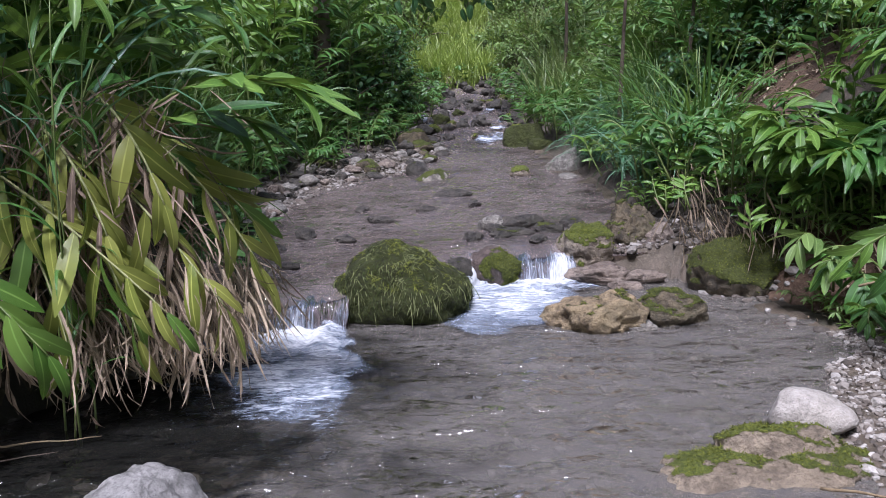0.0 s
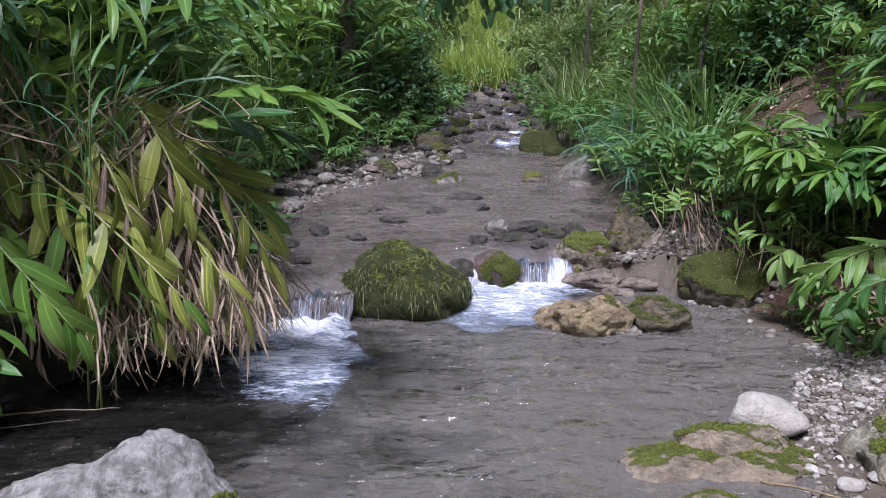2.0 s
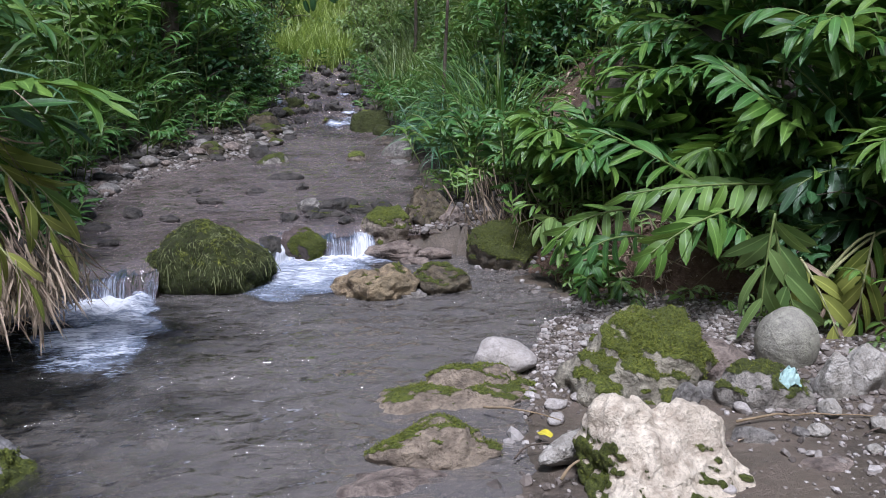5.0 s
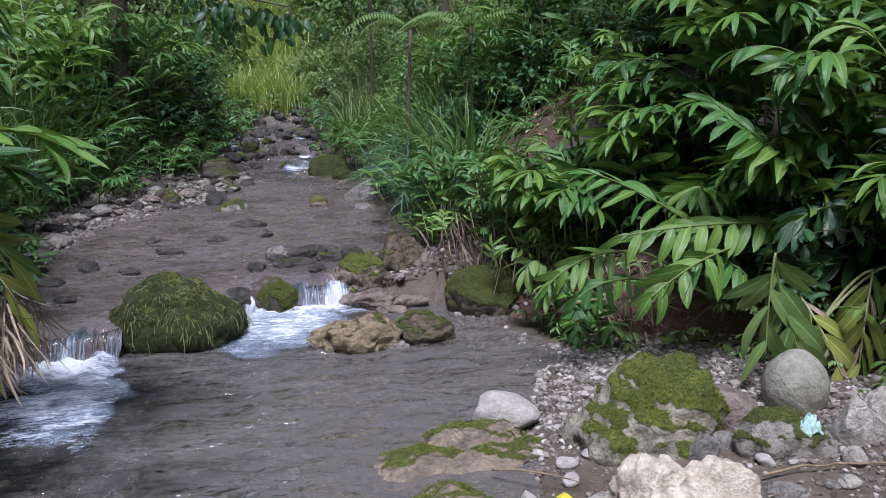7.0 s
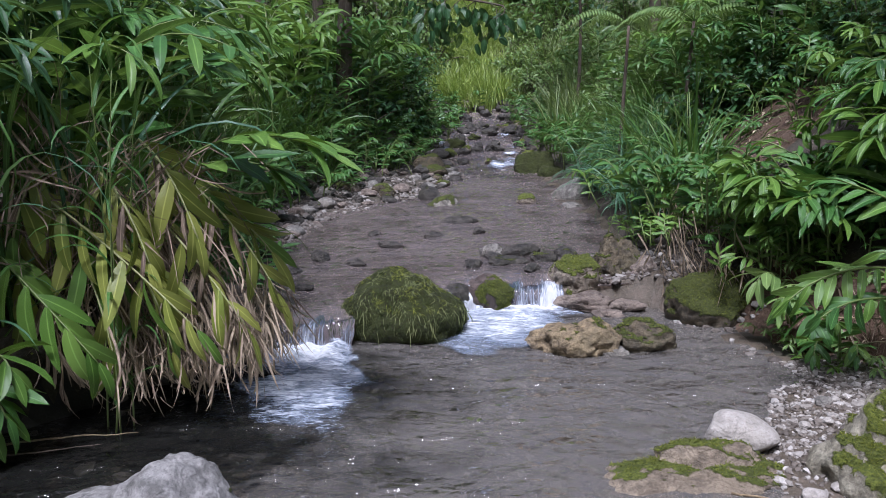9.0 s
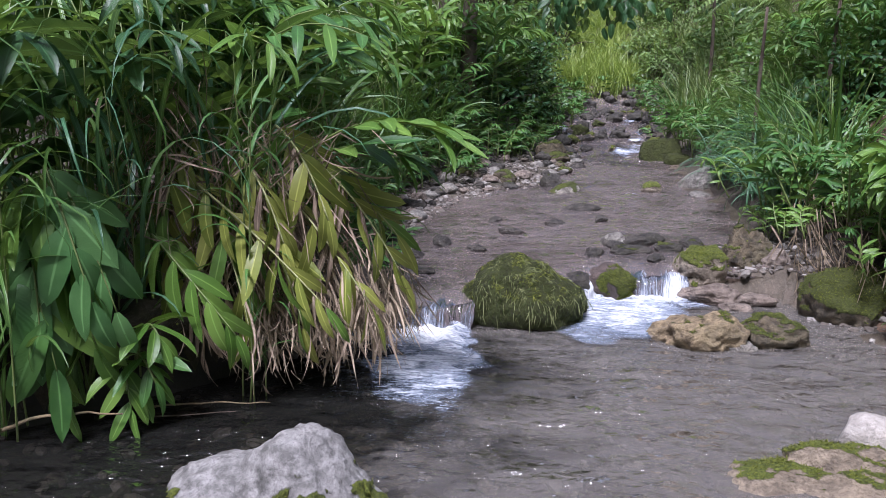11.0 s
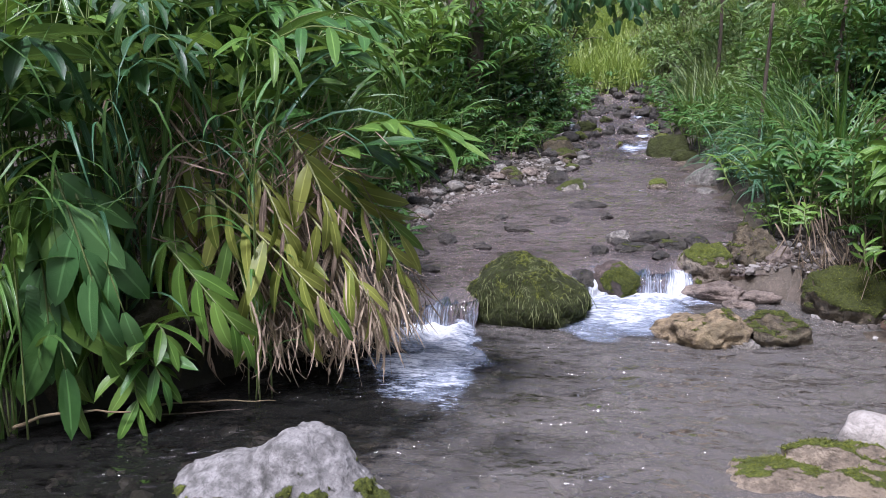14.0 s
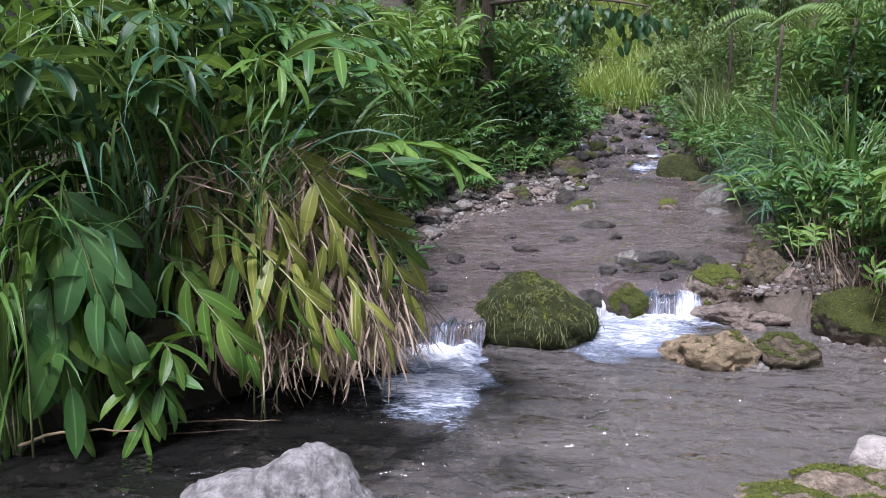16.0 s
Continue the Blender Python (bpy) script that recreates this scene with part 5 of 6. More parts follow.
frond_plant("ginger_plant", "broken ginger stalk with limp hanging leaves", (3.62, 4.45, 0.08), [
    ((3.53, 4.32, 0.90), (3.56, 4.28, 0.62), (3.70, 4.18, 0.18), 4, 0.36, 0.10, "pale", 0.30),
    ((3.52, 4.30, 0.92), (3.46, 4.26, 0.65), (3.44, 4.22, 0.28), 3, 0.34, 0.09, "pale", 0.25),
    ((3.75, 4.35, 0.62), (3.86, 4.28, 0.45), (3.98, 4.2, 0.12), 4, 0.34, 0.09, "yellow", 0.3),
    ((4.24, 4.34, 0.78), (4.16, 4.28, 0.5), (4.08, 4.2, 0.14), 5, 0.36, 0.08, "yellow", 0.3),
    ((4.35, 4.34, 0.8), (4.42, 4.28, 0.5), (4.45, 4.2, 0.14), 5, 0.36, 0.08, "yellow", 0.3),
], 6, (-0.35, -0.9, 0.2), loose=0.3)
for n, (x, y) in enumerate([(4.6, 5.0), (4.9, 5.9), (4.2, 6.2), (5.4, 5.2), (4.9, 7.2), (5.2, 6.8), (4.2, 6.7), (5.0, 4.2), (4.4, 5.7), (5.3, 7.9), (5.0, 8.2), (5.6, 6.2), (4.35, 6.1), (4.9, 4.8), (5.8, 7.2), (6.2, 5.4)]):
    z = height(x, y)
    ginger("glossy green ginger clump on the shady bank", (x, y, z), clump_stalks((x, y, z), r0, 7, 0.95, 0.85 if x < 4.3 and y > 5.8 else 1.5 + 0.3 * (n % 3), "fresh" if n % 3 == 1 else "ginger", 13, 0.25, (-1.0, -0.5)), 50 + n, 0.36, 0.07, 0.75, dense=1.2)
ginger("broad-leaved weed hanging by the mossy boulder", (2.75, 6.2, 0.2), [
    ((2.8, 6.25, 0.15), (2.65, 6.2, 0.75), (2.48, 6.1, 0.52), 7, "pale", 0.5),
    ((2.8, 6.2, 0.15), (2.75, 6.1, 0.65), (2.62, 5.9, 0.38), 8, "ginger", 0.7),
    ((2.9, 6.1, 0.15), (2.85, 5.9, 0.5), (2.8, 5.75, 0.25), 8, "ginger", 0.5),
], 7, 0.26, 0.08, 0.5, "", "weed")
ginger("leafy weed at the edge of the gravel", (2.95, 5.6, 0.1), [
    ((2.95, 5.65, 0.05), (2.9, 5.6, 0.4), (2.85, 5.5, 0.35), 8, "ginger", 0.3),
    ((2.95, 5.6, 0.05), (3.0, 5.5, 0.3), (2.95, 5.4, 0.15), 8, "ginger", 0.4),
    ((2.85, 5.7, 0.05), (2.75, 5.6, 0.3), (2.7, 5.5, 0.12), 7, "ginger", 0.4),
], 8, 0.15, 0.05, 0.4, "", "weed")

edge = [(float(right_edge(y)) + float(beach(y)) + d, y) for y, d in ((3.75, 0.0), (3.95, -0.1), (4.15, 0.05), (4.35, -0.05), (4.55, 0.1), (4.75, -0.05), (4.95, 0.05), (5.15, -0.1), (5.3, 0.1), (5.45, -0.05), (5.6, 0.1), (5.75, -0.02), (5.9, 0.08), (6.1, 0.1), (6.3, 0.15), (5.0, 0.3), (5.4, 0.35), (4.6, 0.35), (4.2, 0.35))]
tuft = [thicket_mesh(170 + k, 8, 0.22, 0.26, "fresh" if k != 1 else "pale", 8, 0.13, 0.036) for k in range(3)]
front = [(3.85, 5.75), (4.1, 5.35), (4.3, 5.05), (4.5, 4.8), (4.6, 4.3), (4.8, 3.9), (3.2, 6.4), (2.9, 6.7), (3.6, 6.1)]
for n, (x, y) in enumerate(front):
    z = height(x, y)
    ginger("low ginger leaning out over the gravel", (x, y, z), clump_stalks((x, y, z), r0, 6, 0.45, 0.6 + 0.25 * (n % 3), "fresh" if n % 3 else "ginger", 13, 0.35, (-1.0, -0.8)), 80 + n, 0.36, 0.075, 0.75)

# reeds, thickets, shrubs
reed_a = [reeds_mesh(60 + k, 90, 1.1, 0.024, "blue", 0.16, 0.6, 2.0) for k in range(3)]
reed_b = [reeds_mesh(70 + k, 80, 1.3, 0.026, "reed", 0.16, 0.4, 1.5) for k in range(3)]
low_a = [thicket_mesh(80 + k, 14, 0.35, 0.55, "ginger", 12, 0.15, 0.034) for k in range(3)]
low_b = [thicket_mesh(90 + k, 14, 0.35, 0.5, "fresh", 12, 0.15, 0.034) for k in range(3)]
tall_a = [thicket_mesh(100 + k, 13, 0.8, 1.9, "fresh" if k == 1 else "ginger", 15, 0.34, 0.055) for k in range(3)]
tall_b = [thicket_mesh(110 + k, 12, 0.8, 2.0, "shrub" if k else "fresh", 14, 0.34, 0.06) for k in range(3)]
bush_a = [bush_mesh(120 + k, 0.9, 1.3, 700, 0.13, 0.06, "shrub") for k in range(3)]
bush_b = [bush_mesh(130 + k, 0.9, 1.3, 700, 0.15, 0.07, "dark") for k in range(3)]
bush_c = [bush_mesh(140 + k, 1.0, 1.5, 800, 0.16, 0.06, "pale") for k in range(3)]
lawn = [reeds_mesh(150 + k, 160, 1.0, 0.03, "lawn", 0.35, 0.4, 1.0) for k in range(3)]

scatter("reed_tussock", "tussock of long bluish-green arching blades on the bank", "grass", "reed tussocks", reed_a, spots(1, 46, 8.6, 13.5, 0.35, 1.5, 1), 1, 0.6, 1.0)
scatter("reed_tussock", "tussock of tall green blades on the bank", "grass", "reed tussocks", reed_b, spots(2, 24, 8.8, 18, 0.7, 2.6, 1) + spots(3, 30, 5.8, 15, 0.25, 1.3, -1) + spots(33, 8, 7.0, 10.5, 0.3, 0.9, -1), 2, 0.8, 1.3)
scatter("weed", "leafy weed hanging on the earth bank", "plant", "beach weeds", tuft, [(x + 0.22, y + 0.1) for x, y in edge[::2]] + [(x + 0.4, y + 0.15) for x, y in edge[1::3]], 42, 0.6, 1.0, False)
scatter("weed", "small light green weed at the edge of the gravel", "plant", "beach weeds", tuft, edge, 41, 0.45, 0.85, False)
cane = [reeds_mesh(160 + k, 13, 2.1, 0.032, "blue" if k == 1 else "reed", 0.10, 0.05, 3.0, 3.0) for k in range(4)]
scatter("reed_tussock", "tall reed blades in front of the ginger", "grass", "reed tussocks", cane, [(-2.75, 4.25), (-3.0, 3.45), (-3.2, 3.35), (-3.3, 3.5), (-2.5, 4.6), (-3.1, 4.4), (-2.6, 5.8), (-2.4, 6.4), (-3.4, 4.0), (-2.3, 4.9), (-2.6, 4.4), (-2.35, 5.1), (-2.7, 4.0), (-2.3, 6.0), (-2.2, 6.9), (-2.4, 7.5)], 3, 1.0, 1.3)


def cane_clump(label, base, stems, tall, lean, seed, blade=(0.65, 0.032), kind="reed", spread=0.12, blades=11):
    """Upright canes with long narrow blades that arch away from them."""
    r = random.Random(seed)
    clump = tagged(new("cane_clump", None), label, "reed", "cane clumps")
    clump.matrix_basis = pose(*base)
    for _ in range(stems):
        foot = Vector((r.gauss(0, spread), r.gauss(0, spread * 0.6), -0.05))
        h = tall * r.uniform(0.75, 1.1)
        top = foot + Vector((lean[0] * h + r.gauss(0, 0.10), lean[1] * h + r.gauss(0, 0.10), h))
        path = bezier(foot, foot.lerp(top, 0.5) + Vector((r.gauss(0, 0.05), r.gauss(0, 0.05), 0)), top, 14)
        g = tube(path, np.linspace(0.0065, 0.0025, 14), 6)
        stalk = part("stalk", mesh("stalk", g[0], g[1], STALK, g[2]), clump)
        for i in range(blades):
            s = 0.12 + 0.88 * i / (blades - 1)
            k = min(12, int(s * 13))
            p = path[k].lerp(path[k + 1], s * 13 - k)
            a = r.uniform(0, 6.283)
            d = Vector((math.cos(a) * 0.42, math.sin(a) * 0.42, 0.9))
            v = r.randrange(5)
            key = ("cane", kind, v, blade)
            if key not in KINDS:
                q = leaf_geo(blade[0] * (0.75 + 0.12 * v), blade[1], 1.0 + 0.45 * v, 0.25, 9, 3, 0.0, 0.2 * (v - 2), v, 0.12, 1.7)
                KINDS[key] = mesh("cane_blade", q[0], q[1], LEAF[kind], q[2])
            part("blade", KINDS[key], stalk, axes_pose(p, d, Vector((-math.cos(a), -math.sin(a), 0.5)), r.uniform(0.8, 1.2)))
    return clump


cane_clump("bundle of tall green canes standing before the yellowing ginger", (-1.80, 4.36, 0.0), 5, 2.1, (0.07, -0.02), 1, (0.45, 0.026), "ginger", 0.06, 8)
cane_clump("tall green canes on the overhung bank", (-2.4, 4.6, 0.55), 3, 1.9, (0.05, -0.05), 2, (0.70, 0.034), "reed")
cane_clump("tall green reeds at the pool's edge", (-2.88, 3.45, 0.1), 8, 2.4, (0.03, 0.0), 4, (0.9, 0.034), "reed", 0.10, 8)
cane_clump("tall bluish reeds beside broad-leaved ginger", (-2.6, 4.15, 0.2), 4, 1.9, (0.05, -0.04), 5, (0.8, 0.036), "blue", 0.10, 7)
scatter("low_plant", "low leafy plants on the bank", "plant", "low bank plants", low_a + low_b, spots(4, 40, 6.4, 8.8, 0.55, 2.4, 1) + spots(44, 26, 8.8, 12.5, 0.5, 2.2, 1), 4, 0.8, 1.3)
scatter("low_plant", "low leafy plants on the bank", "plant", "low bank plants", low_a, spots(5, 40, 6.5, 17, 0.0, 0.8, -1) + spots(6, 20, 12.5, 17, 0.45, 1.4, 1) + spots(66, 14, 17, 24, 0.7, 1.6, 1), 5, 0.8, 1.3)
scatter("low_plant", "low yellowish leafy plants on the bank's edge", "plant", "low bank plants", low_b, [(2.15, 8.6), (2.3, 8.2), (2.45, 7.8), (2.6, 7.5), (2.8, 7.2), (2.95, 6.9), (2.5, 8.4), (2.7, 8.0), (2.9, 7.6), (3.1, 7.2), (2.25, 9.0), (3.0, 6.5)], 14, 0.55, 0.85)
scatter("low_plant", "low leafy plants between the stones of the rapids", "plant", "low bank plants", low_a, [(-1.7, 17.6), (-1.5, 18.6), (-1.3, 19.6), (-1.2, 20.6), (-1.0, 21.6), (-1.0, 22.8), (-1.6, 20.0), (-1.5, 21.5), (-0.8, 24.0), (-1.5, 17.0), (-1.9, 18.2), (-1.8, 19.2), (-1.4, 22.4), (-1.2, 23.6), (-1.7, 23.0), (-0.6, 25.0), (0.2, 25.6), (0.7, 25.9), (1.9, 18.2), (1.8, 19.4), (1.8, 20.8), (1.7, 22.2), (1.6, 23.8)], 15, 0.9, 1.4, False)
scatter("thicket", "dense thicket of leafy stalks", "plant", "bank thickets", [tall_a[1], tall_b[0], tall_a[0]], spots(7, 42, 8.0, 21, 0.6, 4.0, -1), 6, 0.9, 1.4)
scatter("thicket", "dense thicket of leafy stalks", "plant", "bank thickets", tall_a + tall_b, spots(8, 46, 10.5, 22, 1.4, 4.8, 1) + spots(9, 16, 5.6, 9, 2.6, 5.5, 1), 7, 0.6, 1.0)
scatter("bush", "leafy green bush on the bank", "bush", "bank bushes", bush_a + bush_c, spots(11, 34, 13, 27, 1.2, 5, 1), 8, 0.8, 1.5)
scatter("bush", "dark leafy bush on the bank", "bush", "bank bushes", bush_b + bush_a[:1], spots(10, 40, 14, 27, 0.3, 5, -1), 18, 0.8, 1.5)
scatter("bush", "pale green bush on the far slope", "bush", "slope bushes", bush_c + bush_a, [(random.Random(n).uniform(-14, 16), random.Random(n + 99).uniform(27, 44)) for n in range(90)], 9, 1.2, 2.4)
scatter("bush", "dark broad-leaved bush above the earth bank", "bush", "bank bushes", bush_b, [(4.5, 7.9), (4.9, 8.6), (4.45, 9.0), (5.5, 8.2), (4.6, 9.9), (5.3, 9.4), (4.0, 10.5), (4.8, 10.8), (5.8, 10.2), (3.3, 10.7), (6.3, 9.0), (6.4, 7.6)], 28, 0.65, 1.0, False)
scatter("bush", "dark bluish-green broad-leaved shrub over the beach", "bush", "bank bushes", bush_b, [(4.35, 4.75), (4.7, 4.4), (4.55, 5.3)], 31, 0.85, 1.05, False)
scatter("low_plant", "low leafy plants at the foot of the earth bank", "plant", "low bank plants", low_a, [(3.9, 7.5), (4.2, 7.6), (2.9, 9.4), (3.45, 10.0), (3.9, 9.9), (4.2, 8.3), (4.3, 9.1), (2.8, 9.9)], 29, 0.7, 1.1, False)
scatter("bush", "pale leafy bush beside the clearing", "bush", "slope bushes", bush_c + bush_a[:1], [(1.75, 24.9), (1.7, 26.2), (1.55, 27.6), (2.2, 25.4), (1.5, 29.2), (2.3, 28.0), (1.6, 31.5), (2.4, 30.5), (1.8, 34.0)], 30, 0.7, 1.1, False)
r1 = random.Random(77)
scatter("meadow_tuft", "bright yellow-green grass in the clearing", "grass", "meadow tufts", lawn, [(r1.gauss(0.0, 1.0), r1.uniform(25.2, 42)) for _ in range(125)], 10, 0.8, 1.3, False)

r2 = random.Random(78)
straw = [reeds_mesh(180 + k, 110, 1.5, 0.03, "straw", 0.35, 0.25, 0.8) for k in range(3)]
scatter("grass_tuft", "tall pale grass on the wooded slope", "grass", "slope grass", straw, [(r2.uniform(2.4, 8.5), r2.uniform(18.5, 32)) for _ in range(70)] + [(r2.uniform(-6, -2.4), r2.uniform(20, 30)) for _ in range(16)], 43, 0.8, 1.4)


# withered leaves that hang from the left bank
def thatch(label, spots_, count, seed, kind="dry", lo=0.25, hi=0.75):
    r = random.Random(seed)
    heap = Heap()
    for _ in range(count):
        a, b = r.choice(spots_)
        p = Vector(a).lerp(Vector(b), r.random()) + Vector((r.gauss(0, 0.08), r.gauss(0, 0.10), r.gauss(0, 0.14)))
        w = r.uniform(lo, hi)
        d = Vector((r.gauss(0.25, 0.3), r.gauss(-0.15, 0.3), -1))
        g = leaf_geo(min(w, max(0.1, p.z - r.uniform(0.04, 0.3))), r.uniform(0.004, 0.018), r.gauss(0.1, 0.7), 0.5, 6, 3, 0.25, r.gauss(0, 1.4), r.randrange(99), 0.2)
        heap.add(*placed(g, axes_pose(p, d, Vector((r.gauss(0, 1), -1, 0.3)))))
    return tagged(part("withered_leaves", heap.mesh("withered_leaves", LEAF[kind])), label, "dead leaves", kind="stuff")


thatch("straw-coloured withered leaves hanging over the water", [((-2.1, 4.4, 0.5), (-1.5, 4.45, 0.55)), ((-1.6, 4.5, 0.55), (-1.15, 4.7, 0.55)), ((-1.3, 4.9, 0.5), (-1.3, 5.4, 0.5)), ((-1.9, 4.5, 0.45), (-1.4, 4.7, 0.45))], 330, 1, "dry", 0.2, 0.5)
thatch("pale straw fringe under the yellowing leaves", [((-1.35, 4.45, 0.55), (-1.05, 4.55, 0.6)), ((-1.05, 4.55, 0.6), (-0.98, 4.85, 0.6)), ((-1.0, 4.9, 0.55), (-1.2, 5.4, 0.5))], 260, 9, "dry", 0.15, 0.45)
thatch("brown tangle of dead stalks behind the ginger", [((-2.5, 4.6, 1.3), (-1.35, 4.65, 1.35)), ((-2.3, 4.6, 0.9), (-1.5, 4.7, 1.1)), ((-2.2, 4.7, 1.2), (-1.5, 4.8, 1.1)), ((-2.0, 4.7, 0.7), (-1.2, 4.9, 0.8))], 330, 2, "dead", 0.3, 0.8)


thatch("bunch of dry rootlets trailing into the pool", [((-1.74, 4.24, 0.46), (-1.62, 4.34, 0.42))], 26, 15, "dry", 0.28, 0.42)


def tangle(label, count, seed):
    """Dead stems and blades crossing every way between the stalks."""
    r = random.Random(seed)
    heap = Heap()
    for _ in range(count):
        s = r.random()
        p = Vector((-2.85 + 1.55 * s + r.gauss(0, 0.1), 4.15 + 0.45 * s + r.uniform(0, 0.3), r.uniform(0.95, 1.85) - 0.15 * s))
        d = Vector((r.gauss(0.1, 0.55), r.gauss(0, 0.35), r.choice((1, -1, -1)) * r.uniform(0.3, 1.0)))
        g = leaf_geo(r.uniform(0.25, 0.6), r.uniform(0.005, 0.016), r.gauss(0.2, 1.0), 0.4, 7, 3, 0.1, r.gauss(0, 1.2), r.randrange(99), 0.3)
        heap.add(*placed(g, axes_pose(p, d, Vector((r.gauss(0, 1), -1, r.gauss(0, 0.5))))))
    return tagged(part("dead_stems", heap.mesh("dead_stems", LEAF["dead"])), label, "dead stems", kind="stuff")


tangle("brown tangle of dead stems between the ginger stalks", 400, 12)
thatch("dry leaves and rootlets under the bank's plants", [((2.05, 7.7, 0.62), (2.75, 6.6, 0.55)), ((2.05, 7.4, 0.50), (2.5, 6.95, 0.48)), ((2.2, 8.4, 0.8), (2.6, 7.2, 0.7)), ((2.9, 5.9, 0.35), (3.4, 5.5, 0.35))], 340, 3, "dry", 0.15, 0.4)


# ---------------------------------------------------------------- trees
def tree(label, x, y, tall, radius, seed, bark=BARK, kind="shrub", crown=(1.6, 1.8), leaves=1500, leaf=(0.16, 0.07), bare=0.45):
    r = random.Random(seed)
    z = height(x, y)
    t = tagged(new("tree", None), label, "tree", "trees")
    t.matrix_basis = pose(x, y, z)
    top = Vector((r.gauss(0, 0.3), r.gauss(0, 0.3), tall))
    path = bezier((0, 0, -0.2), (r.gauss(0, 0.3), r.gauss(0, 0.3), tall * 0.5), top, 12)
    heap = Heap()
    heap.add(*tube(path, [radius * (1.35 if i == 0 else 1) * (1 - 0.06 * i) for i in range(12)], 10))
    tips = []
    for k in range(9):
        i = r.randrange(int(12 * bare), 11)
        a = r.uniform(0, 6.283)
        end = path[i] + Vector((math.cos(a) * crown[0], math.sin(a) * crown[0], r.uniform(-0.1, 0.9) * crown[1])) * r.uniform(0.5, 1)
        limb = bezier(path[i], (path[i] + end) / 2 + Vector((0, 0, 0.3)), end, 7)
        heap.add(*tube(limb, np.linspace(radius * 0.35, 0.012, 7), 6))
        tips += limb[3:]
    part("trunk", heap.mesh("trunk", bark), t)
    heap = Heap()
    geos = [leaf_geo(leaf[0], leaf[1], 0.3 + 0.3 * k, 0.2, 3, 3, 0.04, 0, k, 0.36) for k in range(4)]
    for _ in range(leaves):
        p = r.choice(tips) + Vector((r.gauss(0, 0.4), r.gauss(0, 0.4), r.gauss(-0.05, 0.35))) * crown[0] * 0.5
        heap.add(*placed(r.choice(geos), axes_pose(p, Vector((r.gauss(0, 1), r.gauss(0, 1), r.gauss(-0.5, 0.5))), Vector((r.gauss(0, 0.4), r.gauss(0, 0.4), 1)), r.uniform(0.7, 1.3))))
    part("crown", heap.mesh("crown", LEAF[kind]), t)
    return t


tree("dark-trunked tree leaning over the rapids", -2.5, 16.2, 6.0, 0.2, 1, BARK, "dark", (2.2, 1.8), 1500)


def hanging_branch():
    """A long limb that crosses above the stream, its large leaves hanging."""
    r = random.Random(8)
    b = tagged(new("branch", None), "long bare branch with large dark leaves hanging over the stream", "branch")
    b.matrix_basis = pose(-2.5, 16.2, 4.05)
    limb = bezier((0, 0, 0), (1.6, -0.9, 0.1), (3.2, -1.9, -0.4), 14)
    g = tube(limb, np.linspace(0.06, 0.015, 14), 7)
    wood = part("limb", mesh("limb", g[0], g[1], BARK, g[2]), b)
    for k in range(46):
        i = r.randrange(7, 14)
        tw = bezier(limb[i], limb[i] + Vector((r.gauss(0, 0.2), r.gauss(0, 0.2), -0.15)), limb[i] + Vector((r.gauss(0, 0.28), r.gauss(0, 0.3), -r.uniform(0.1, 0.75))), 5)
        if k % 3 == 0:
            h = tube(tw, np.linspace(0.008, 0.003, 5), 4)
            part("twig", mesh("twig", h[0], h[1], BARK, h[2]), wood)
        for q in tw[2:]:
            part("leaf", leaf_mesh("dark", r.randrange(5), 0.24, 0.11, 0.5, 0.2, 0.05, 0.3), wood, axes_pose(q, Vector((r.gauss(0, 0.6), r.gauss(0, 0.6), -1)), Vector((r.gauss(0, 0.5), -1, 0.3)), r.uniform(0.7, 1.2)))


hanging_branch()
tree("slim tree on the slope", 4.6, 13.5, 5.5, 0.09, 2, PALE_BARK, "shrub", (1.5, 1.5), 900)
tree("pale split trunk above the earth bank", 4.4, 11.2, 5.0, 0.11, 3, PALE_BARK, "shrub", (1.5, 1.5), 900, (0.16, 0.07), 0.75)
tree("slim dark tree on the slope", 4.5, 17.0, 6.0, 0.05, 4, BARK, "shrub", (1.6, 1.5), 1100)
tree("slim tree behind the rapids", 2.6, 20.0, 6.0, 0.05, 5, BARK, "dark", (1.8, 1.6), 1200)
tree("tree on the far slope", -4.5, 24.0, 8.0, 0.2, 6, BARK, "shrub", (2.6, 2.4), 2000)
tree("tree on the far slope", 5.5, 25.0, 8.0, 0.2, 7, BARK, "pale", (2.6, 2.4), 2000)
tree("tree on the far slope", 9.5, 21.0, 8.0, 0.2, 8, BARK, "shrub", (2.8, 2.4), 2000)
tree("tree on the far slope", -8.5, 20.0, 8.0, 0.2, 9, BARK, "dark", (2.8, 2.4), 2000)


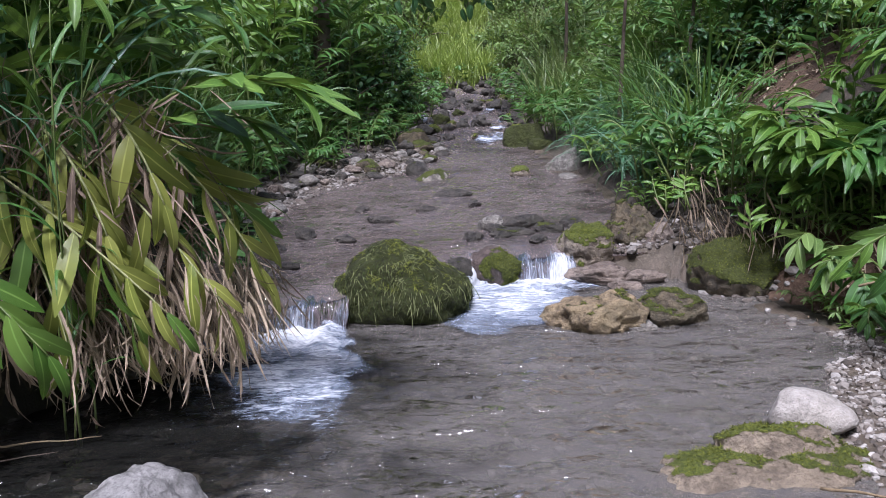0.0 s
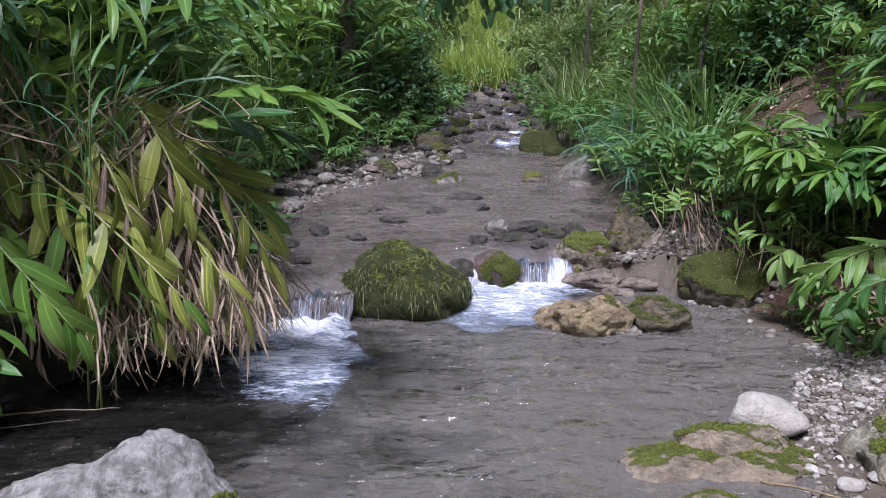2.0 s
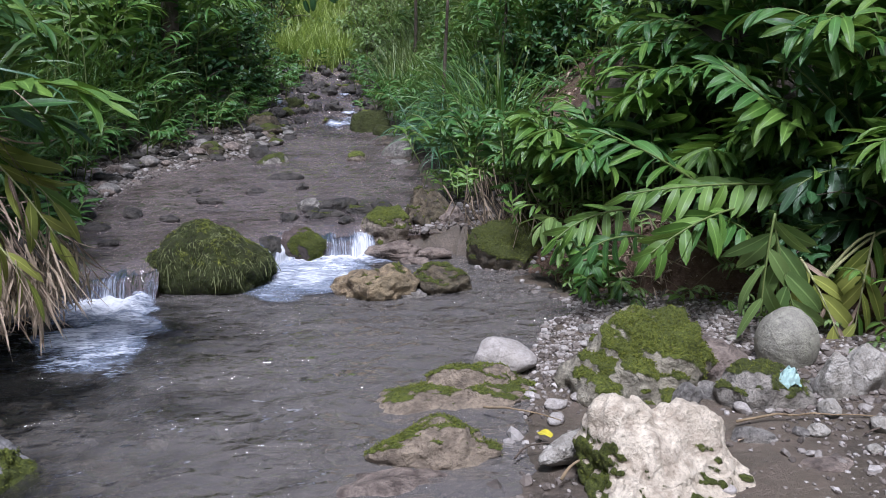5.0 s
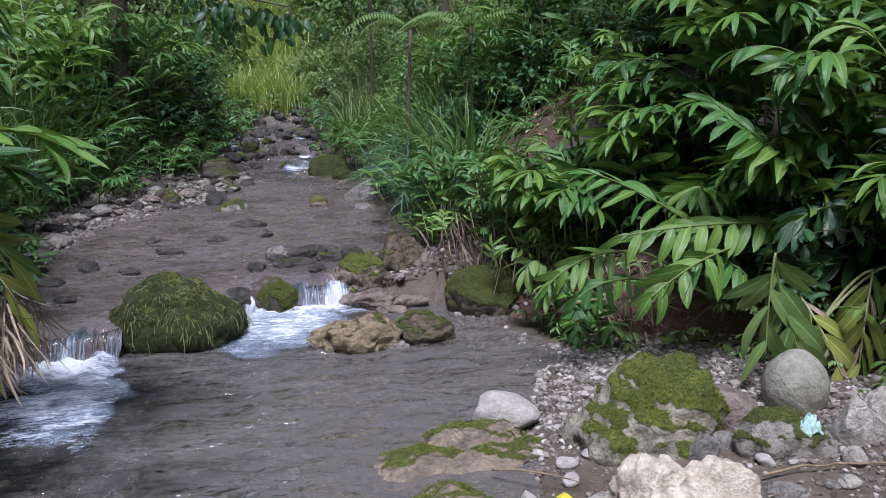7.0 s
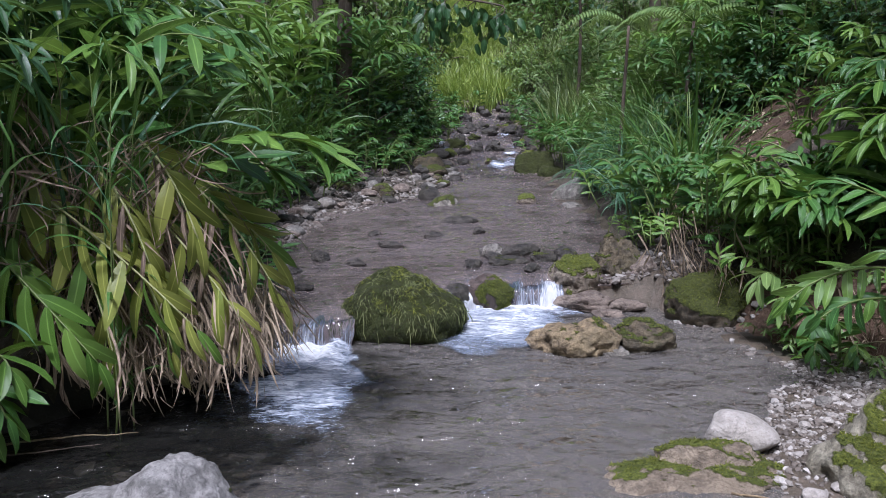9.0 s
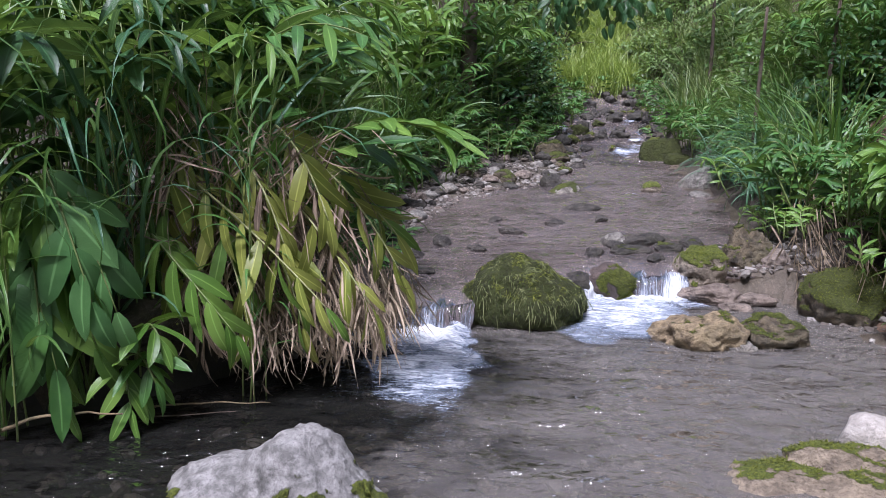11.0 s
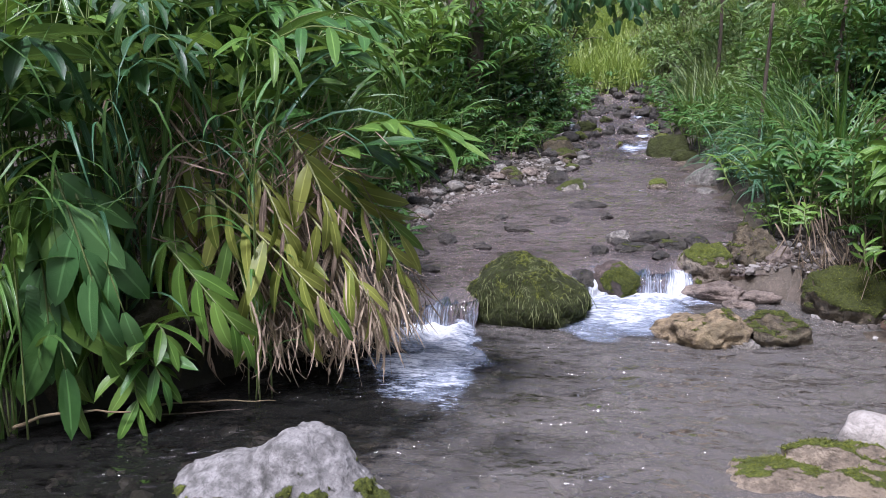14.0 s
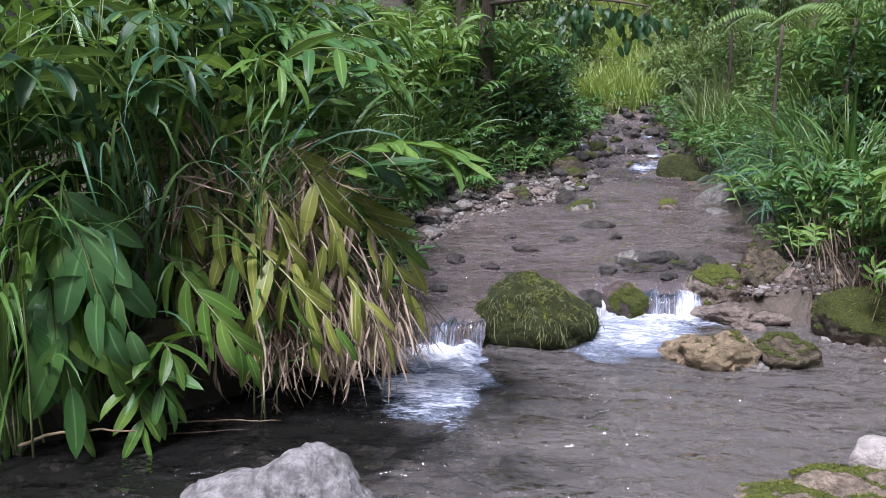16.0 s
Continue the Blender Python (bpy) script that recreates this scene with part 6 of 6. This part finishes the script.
# ---------------------------------------------------------------- ferns
def fern(label, x, y, tall, fronds, length, seed):
    """A fern: a thin stem and arching fronds, each with two rows of leaflets."""
    r = random.Random(seed)
    z = height(x, y)
    f = tagged(new("fern", None), label, "fern", "ferns")
    f.matrix_basis = pose(x, y, z)
    path = bezier((0, 0, -0.1), (0.05, 0.05, tall * 0.5), (0.1, 0, tall), 8)
    g = tube(path, np.linspace(0.035, 0.02, 8), 7)
    part("stem", mesh("stem", g[0], g[1], BARK, g[2]), f)
    geo = leaf_geo(0.17, 0.03, 0.4, 0.1, 3, 3)
    for a in fronds:
        d = Vector((math.cos(radians(a)), math.sin(radians(a)), 0))
        top = path[-1]
        rib = bezier(top, top + d * length * 0.5 + Vector((0, 0, length * 0.42)), top + d * length + Vector((0, 0, -length * 0.12)), 14)
        heap = Heap()
        heap.add(*tube(rib, np.linspace(0.008, 0.003, 14), 4))
        side = d.cross(Vector((0, 0, 1)))
        for i in range(44):
            s = 0.12 + 0.88 * i / 44
            k = min(12, int(s * 13))
            q = rib[k].lerp(rib[k + 1], s * 13 - k)
            w = math.sin(3.0 * s) ** 0.7 + 0.12
            heap.add(*placed(geo, axes_pose(q, side * (1 if i % 2 else -1) + d * 0.35 + Vector((0, 0, -0.35)), Vector((0, 0, 1)), w * r.uniform(0.9, 1.1))))
        tagged(part("frond", heap.mesh("frond", LEAF["pale"]), f), kind="stuff")


fern("tall fern with arching feathery fronds on the bank", 2.3, 11.6, 2.35, (10, 60, 130, 200, 300), 1.1, 1)
fern("fern with arching feathery fronds on the bank", 3.1, 11.2, 1.75, (20, 80, 170, 260, 330), 1.1, 2)


# ---------------------------------------------------------------- small things on the beach
def rag():
    """A crumpled scrap of cloth draped over the squarish rock."""
    me_v, n = [], 22
    for j in range(n):
        for i in range(n):
            a, b = i / (n - 1) - 0.5, j / (n - 1) - 0.5
            k = math.hypot(a, b)
            z = 0.025 - 0.2 * max(0, k - 0.18) + 0.022 * noise.noise(Vector((a * 9, b * 9, 3))) + 0.015 * noise.noise(Vector((a * 22, b * 22, 1)))
            me_v.append((a * 0.13 + 0.02 * noise.noise(Vector((b * 7, 2, 0))), b * 0.10 + 0.02 * noise.noise(Vector((a * 7, 5, 0))), z))
    m = Nodes("turquoise_cloth")
    at = m.coord("Object")
    weave = m.noise(at, 160.0, 3)
    col = m.mix(m.noise(at, 14.0, 4), (0.22, 0.36, 0.33), (0.42, 0.55, 0.51))
    bs = m.add("ShaderNodeBsdfPrincipled", Base_Color=col, Roughness=0.9, Normal=m.bump(weave, 0.3, 0.004))
    ob = part("rag", mesh("rag", me_v, grid_faces(n, n), m.end(bs.outputs[0])), None, pose(3.14, 3.36, 0.245, 14, 0, 20))
    tagged(ob, "crumpled turquoise rag lying on a rock", "rag")


rag()


def fallen_leaf(label, at, size, kind, turn):
    g = leaf_geo(size, size * 0.6, 0.5, 0.3, 6, 5, 0.08, 0.3, 3, 0.34)
    n = part("fallen_leaf", mesh("fallen_leaf", g[0], g[1], kind, g[2]), None, pose(*at, 8, 5, turn))
    tagged(n, label, "leaf")


BRIGHT = leaf_material("fallen_yellow_leaf", (0.55, 0.48, 0.03), (0.72, 0.62, 0.05), gloss=0.5)
fallen_leaf("bright yellow fallen leaf on the wet gravel", (1.80, 3.12, 0.075), 0.10, BRIGHT, 25)
fallen_leaf("withered brown fallen leaf on the gravel", (2.75, 3.05, 0.08), 0.09, LEAF["dry"], 130)


def twig(label, a, b, c, radius):
    path = [q + Vector((0, 0, 0.012 * noise.noise(q * 9))) for q in bezier(a, b, c, 14)]
    g = tube(path, np.linspace(radius, radius * 0.4, 14), 6)
    tagged(part("twig", mesh("twig", g[0], g[1], DRYSTALK if radius > 0.006 else BARK, g[2])), label, "twig", "twigs")


for a, b, c, w in [
    ((1.55, 3.55, 0.06), (1.75, 3.35, 0.12), (1.9, 3.3, 0.07), 0.007), ((1.60, 3.0, 0.05), (1.70, 3.12, 0.10), (1.86, 3.05, 0.06), 0.006), ((1.75, 2.75, 0.06), (1.85, 2.85, 0.16), (2.02, 2.80, 0.10), 0.008),
    ((2.75, 3.15, 0.10), (3.1, 3.18, 0.13), (3.5, 3.10, 0.10), 0.008), ((3.3, 2.95, 0.10), (3.5, 3.0, 0.13), (3.75, 2.9, 0.10), 0.006), ((-2.35, 4.05, 0.02), (-2.0, 4.12, 0.05), (-1.62, 4.25, 0.02), 0.008),
    ((-2.3, 3.9, 0.02), (-2.0, 3.95, 0.04), (-1.75, 4.08, 0.02), 0.006), ((-2.9, 3.5, 0.05), (-2.6, 3.5, 0.22), (-2.2, 3.62, 0.16), 0.012), ((2.75, 5.75, 0.30), (3.1, 5.55, 0.45), (3.5, 5.4, 0.30), 0.010), ((2.9, 5.55, 0.15), (3.2, 5.45, 0.32), (3.45, 5.45, 0.12), 0.007),
]:
    twig("bare dry twig by the water", a, b, c, w)


rr = random.Random(31)
for n in range(16):
    y = rr.uniform(4.4, 6.3)
    x = float(right_edge(y)) + float(beach(y)) + 0.25
    z = height(x, y)
    a = (x + 0.1, y, z + 0.06)
    b = (x - 0.10 + rr.gauss(0, 0.08), y + rr.gauss(0, 0.12), z + rr.uniform(-0.1, 0.12))
    c = (x - 0.30 + rr.gauss(0, 0.06), y + rr.gauss(0, 0.2), height(x - 0.3, y) + rr.uniform(0.01, 0.08))
    twig("thin brown root hanging from the earth bank", a, b, c, rr.uniform(0.004, 0.009))


def on_earth(r):
    x, y = 3.6 + r.gauss(0, 0.45), 9.3 + r.gauss(0, 0.6)
    return x, y, height(x, y) + 0.02


def litter(label, count, where, seed):
    """Fallen leaves lying every way."""
    r = random.Random(seed)
    heap = Heap()
    geos = [leaf_geo(0.065, 0.022, 0.9, 0.4, 4, 3, 0.1, 0.6, k) for k in range(4)]
    for _ in range(count):
        a = r.uniform(0, 6.283)
        heap.add(*placed(r.choice(geos), axes_pose(where(r), Vector((math.cos(a), math.sin(a), r.gauss(0, 0.25))), Vector((r.gauss(0, 0.4), r.gauss(0, 0.4), 1)), r.uniform(0.5, 1.3))))
    return tagged(part("leaf_litter", heap.mesh("leaf_litter", LEAF["dry"])), label, "leaf litter", kind="stuff")


litter("dry brown leaf litter on the bare earth bank", 260, on_earth, 5)


def by_roots(r):
    y = r.uniform(5.4, 6.2)
    x = float(right_edge(y)) + float(beach(y)) + r.uniform(-0.25, 0.5)
    return x, y, height(x, y) + 0.02


litter("withered leaves and bits under the bank's plants", 160, by_roots, 6)
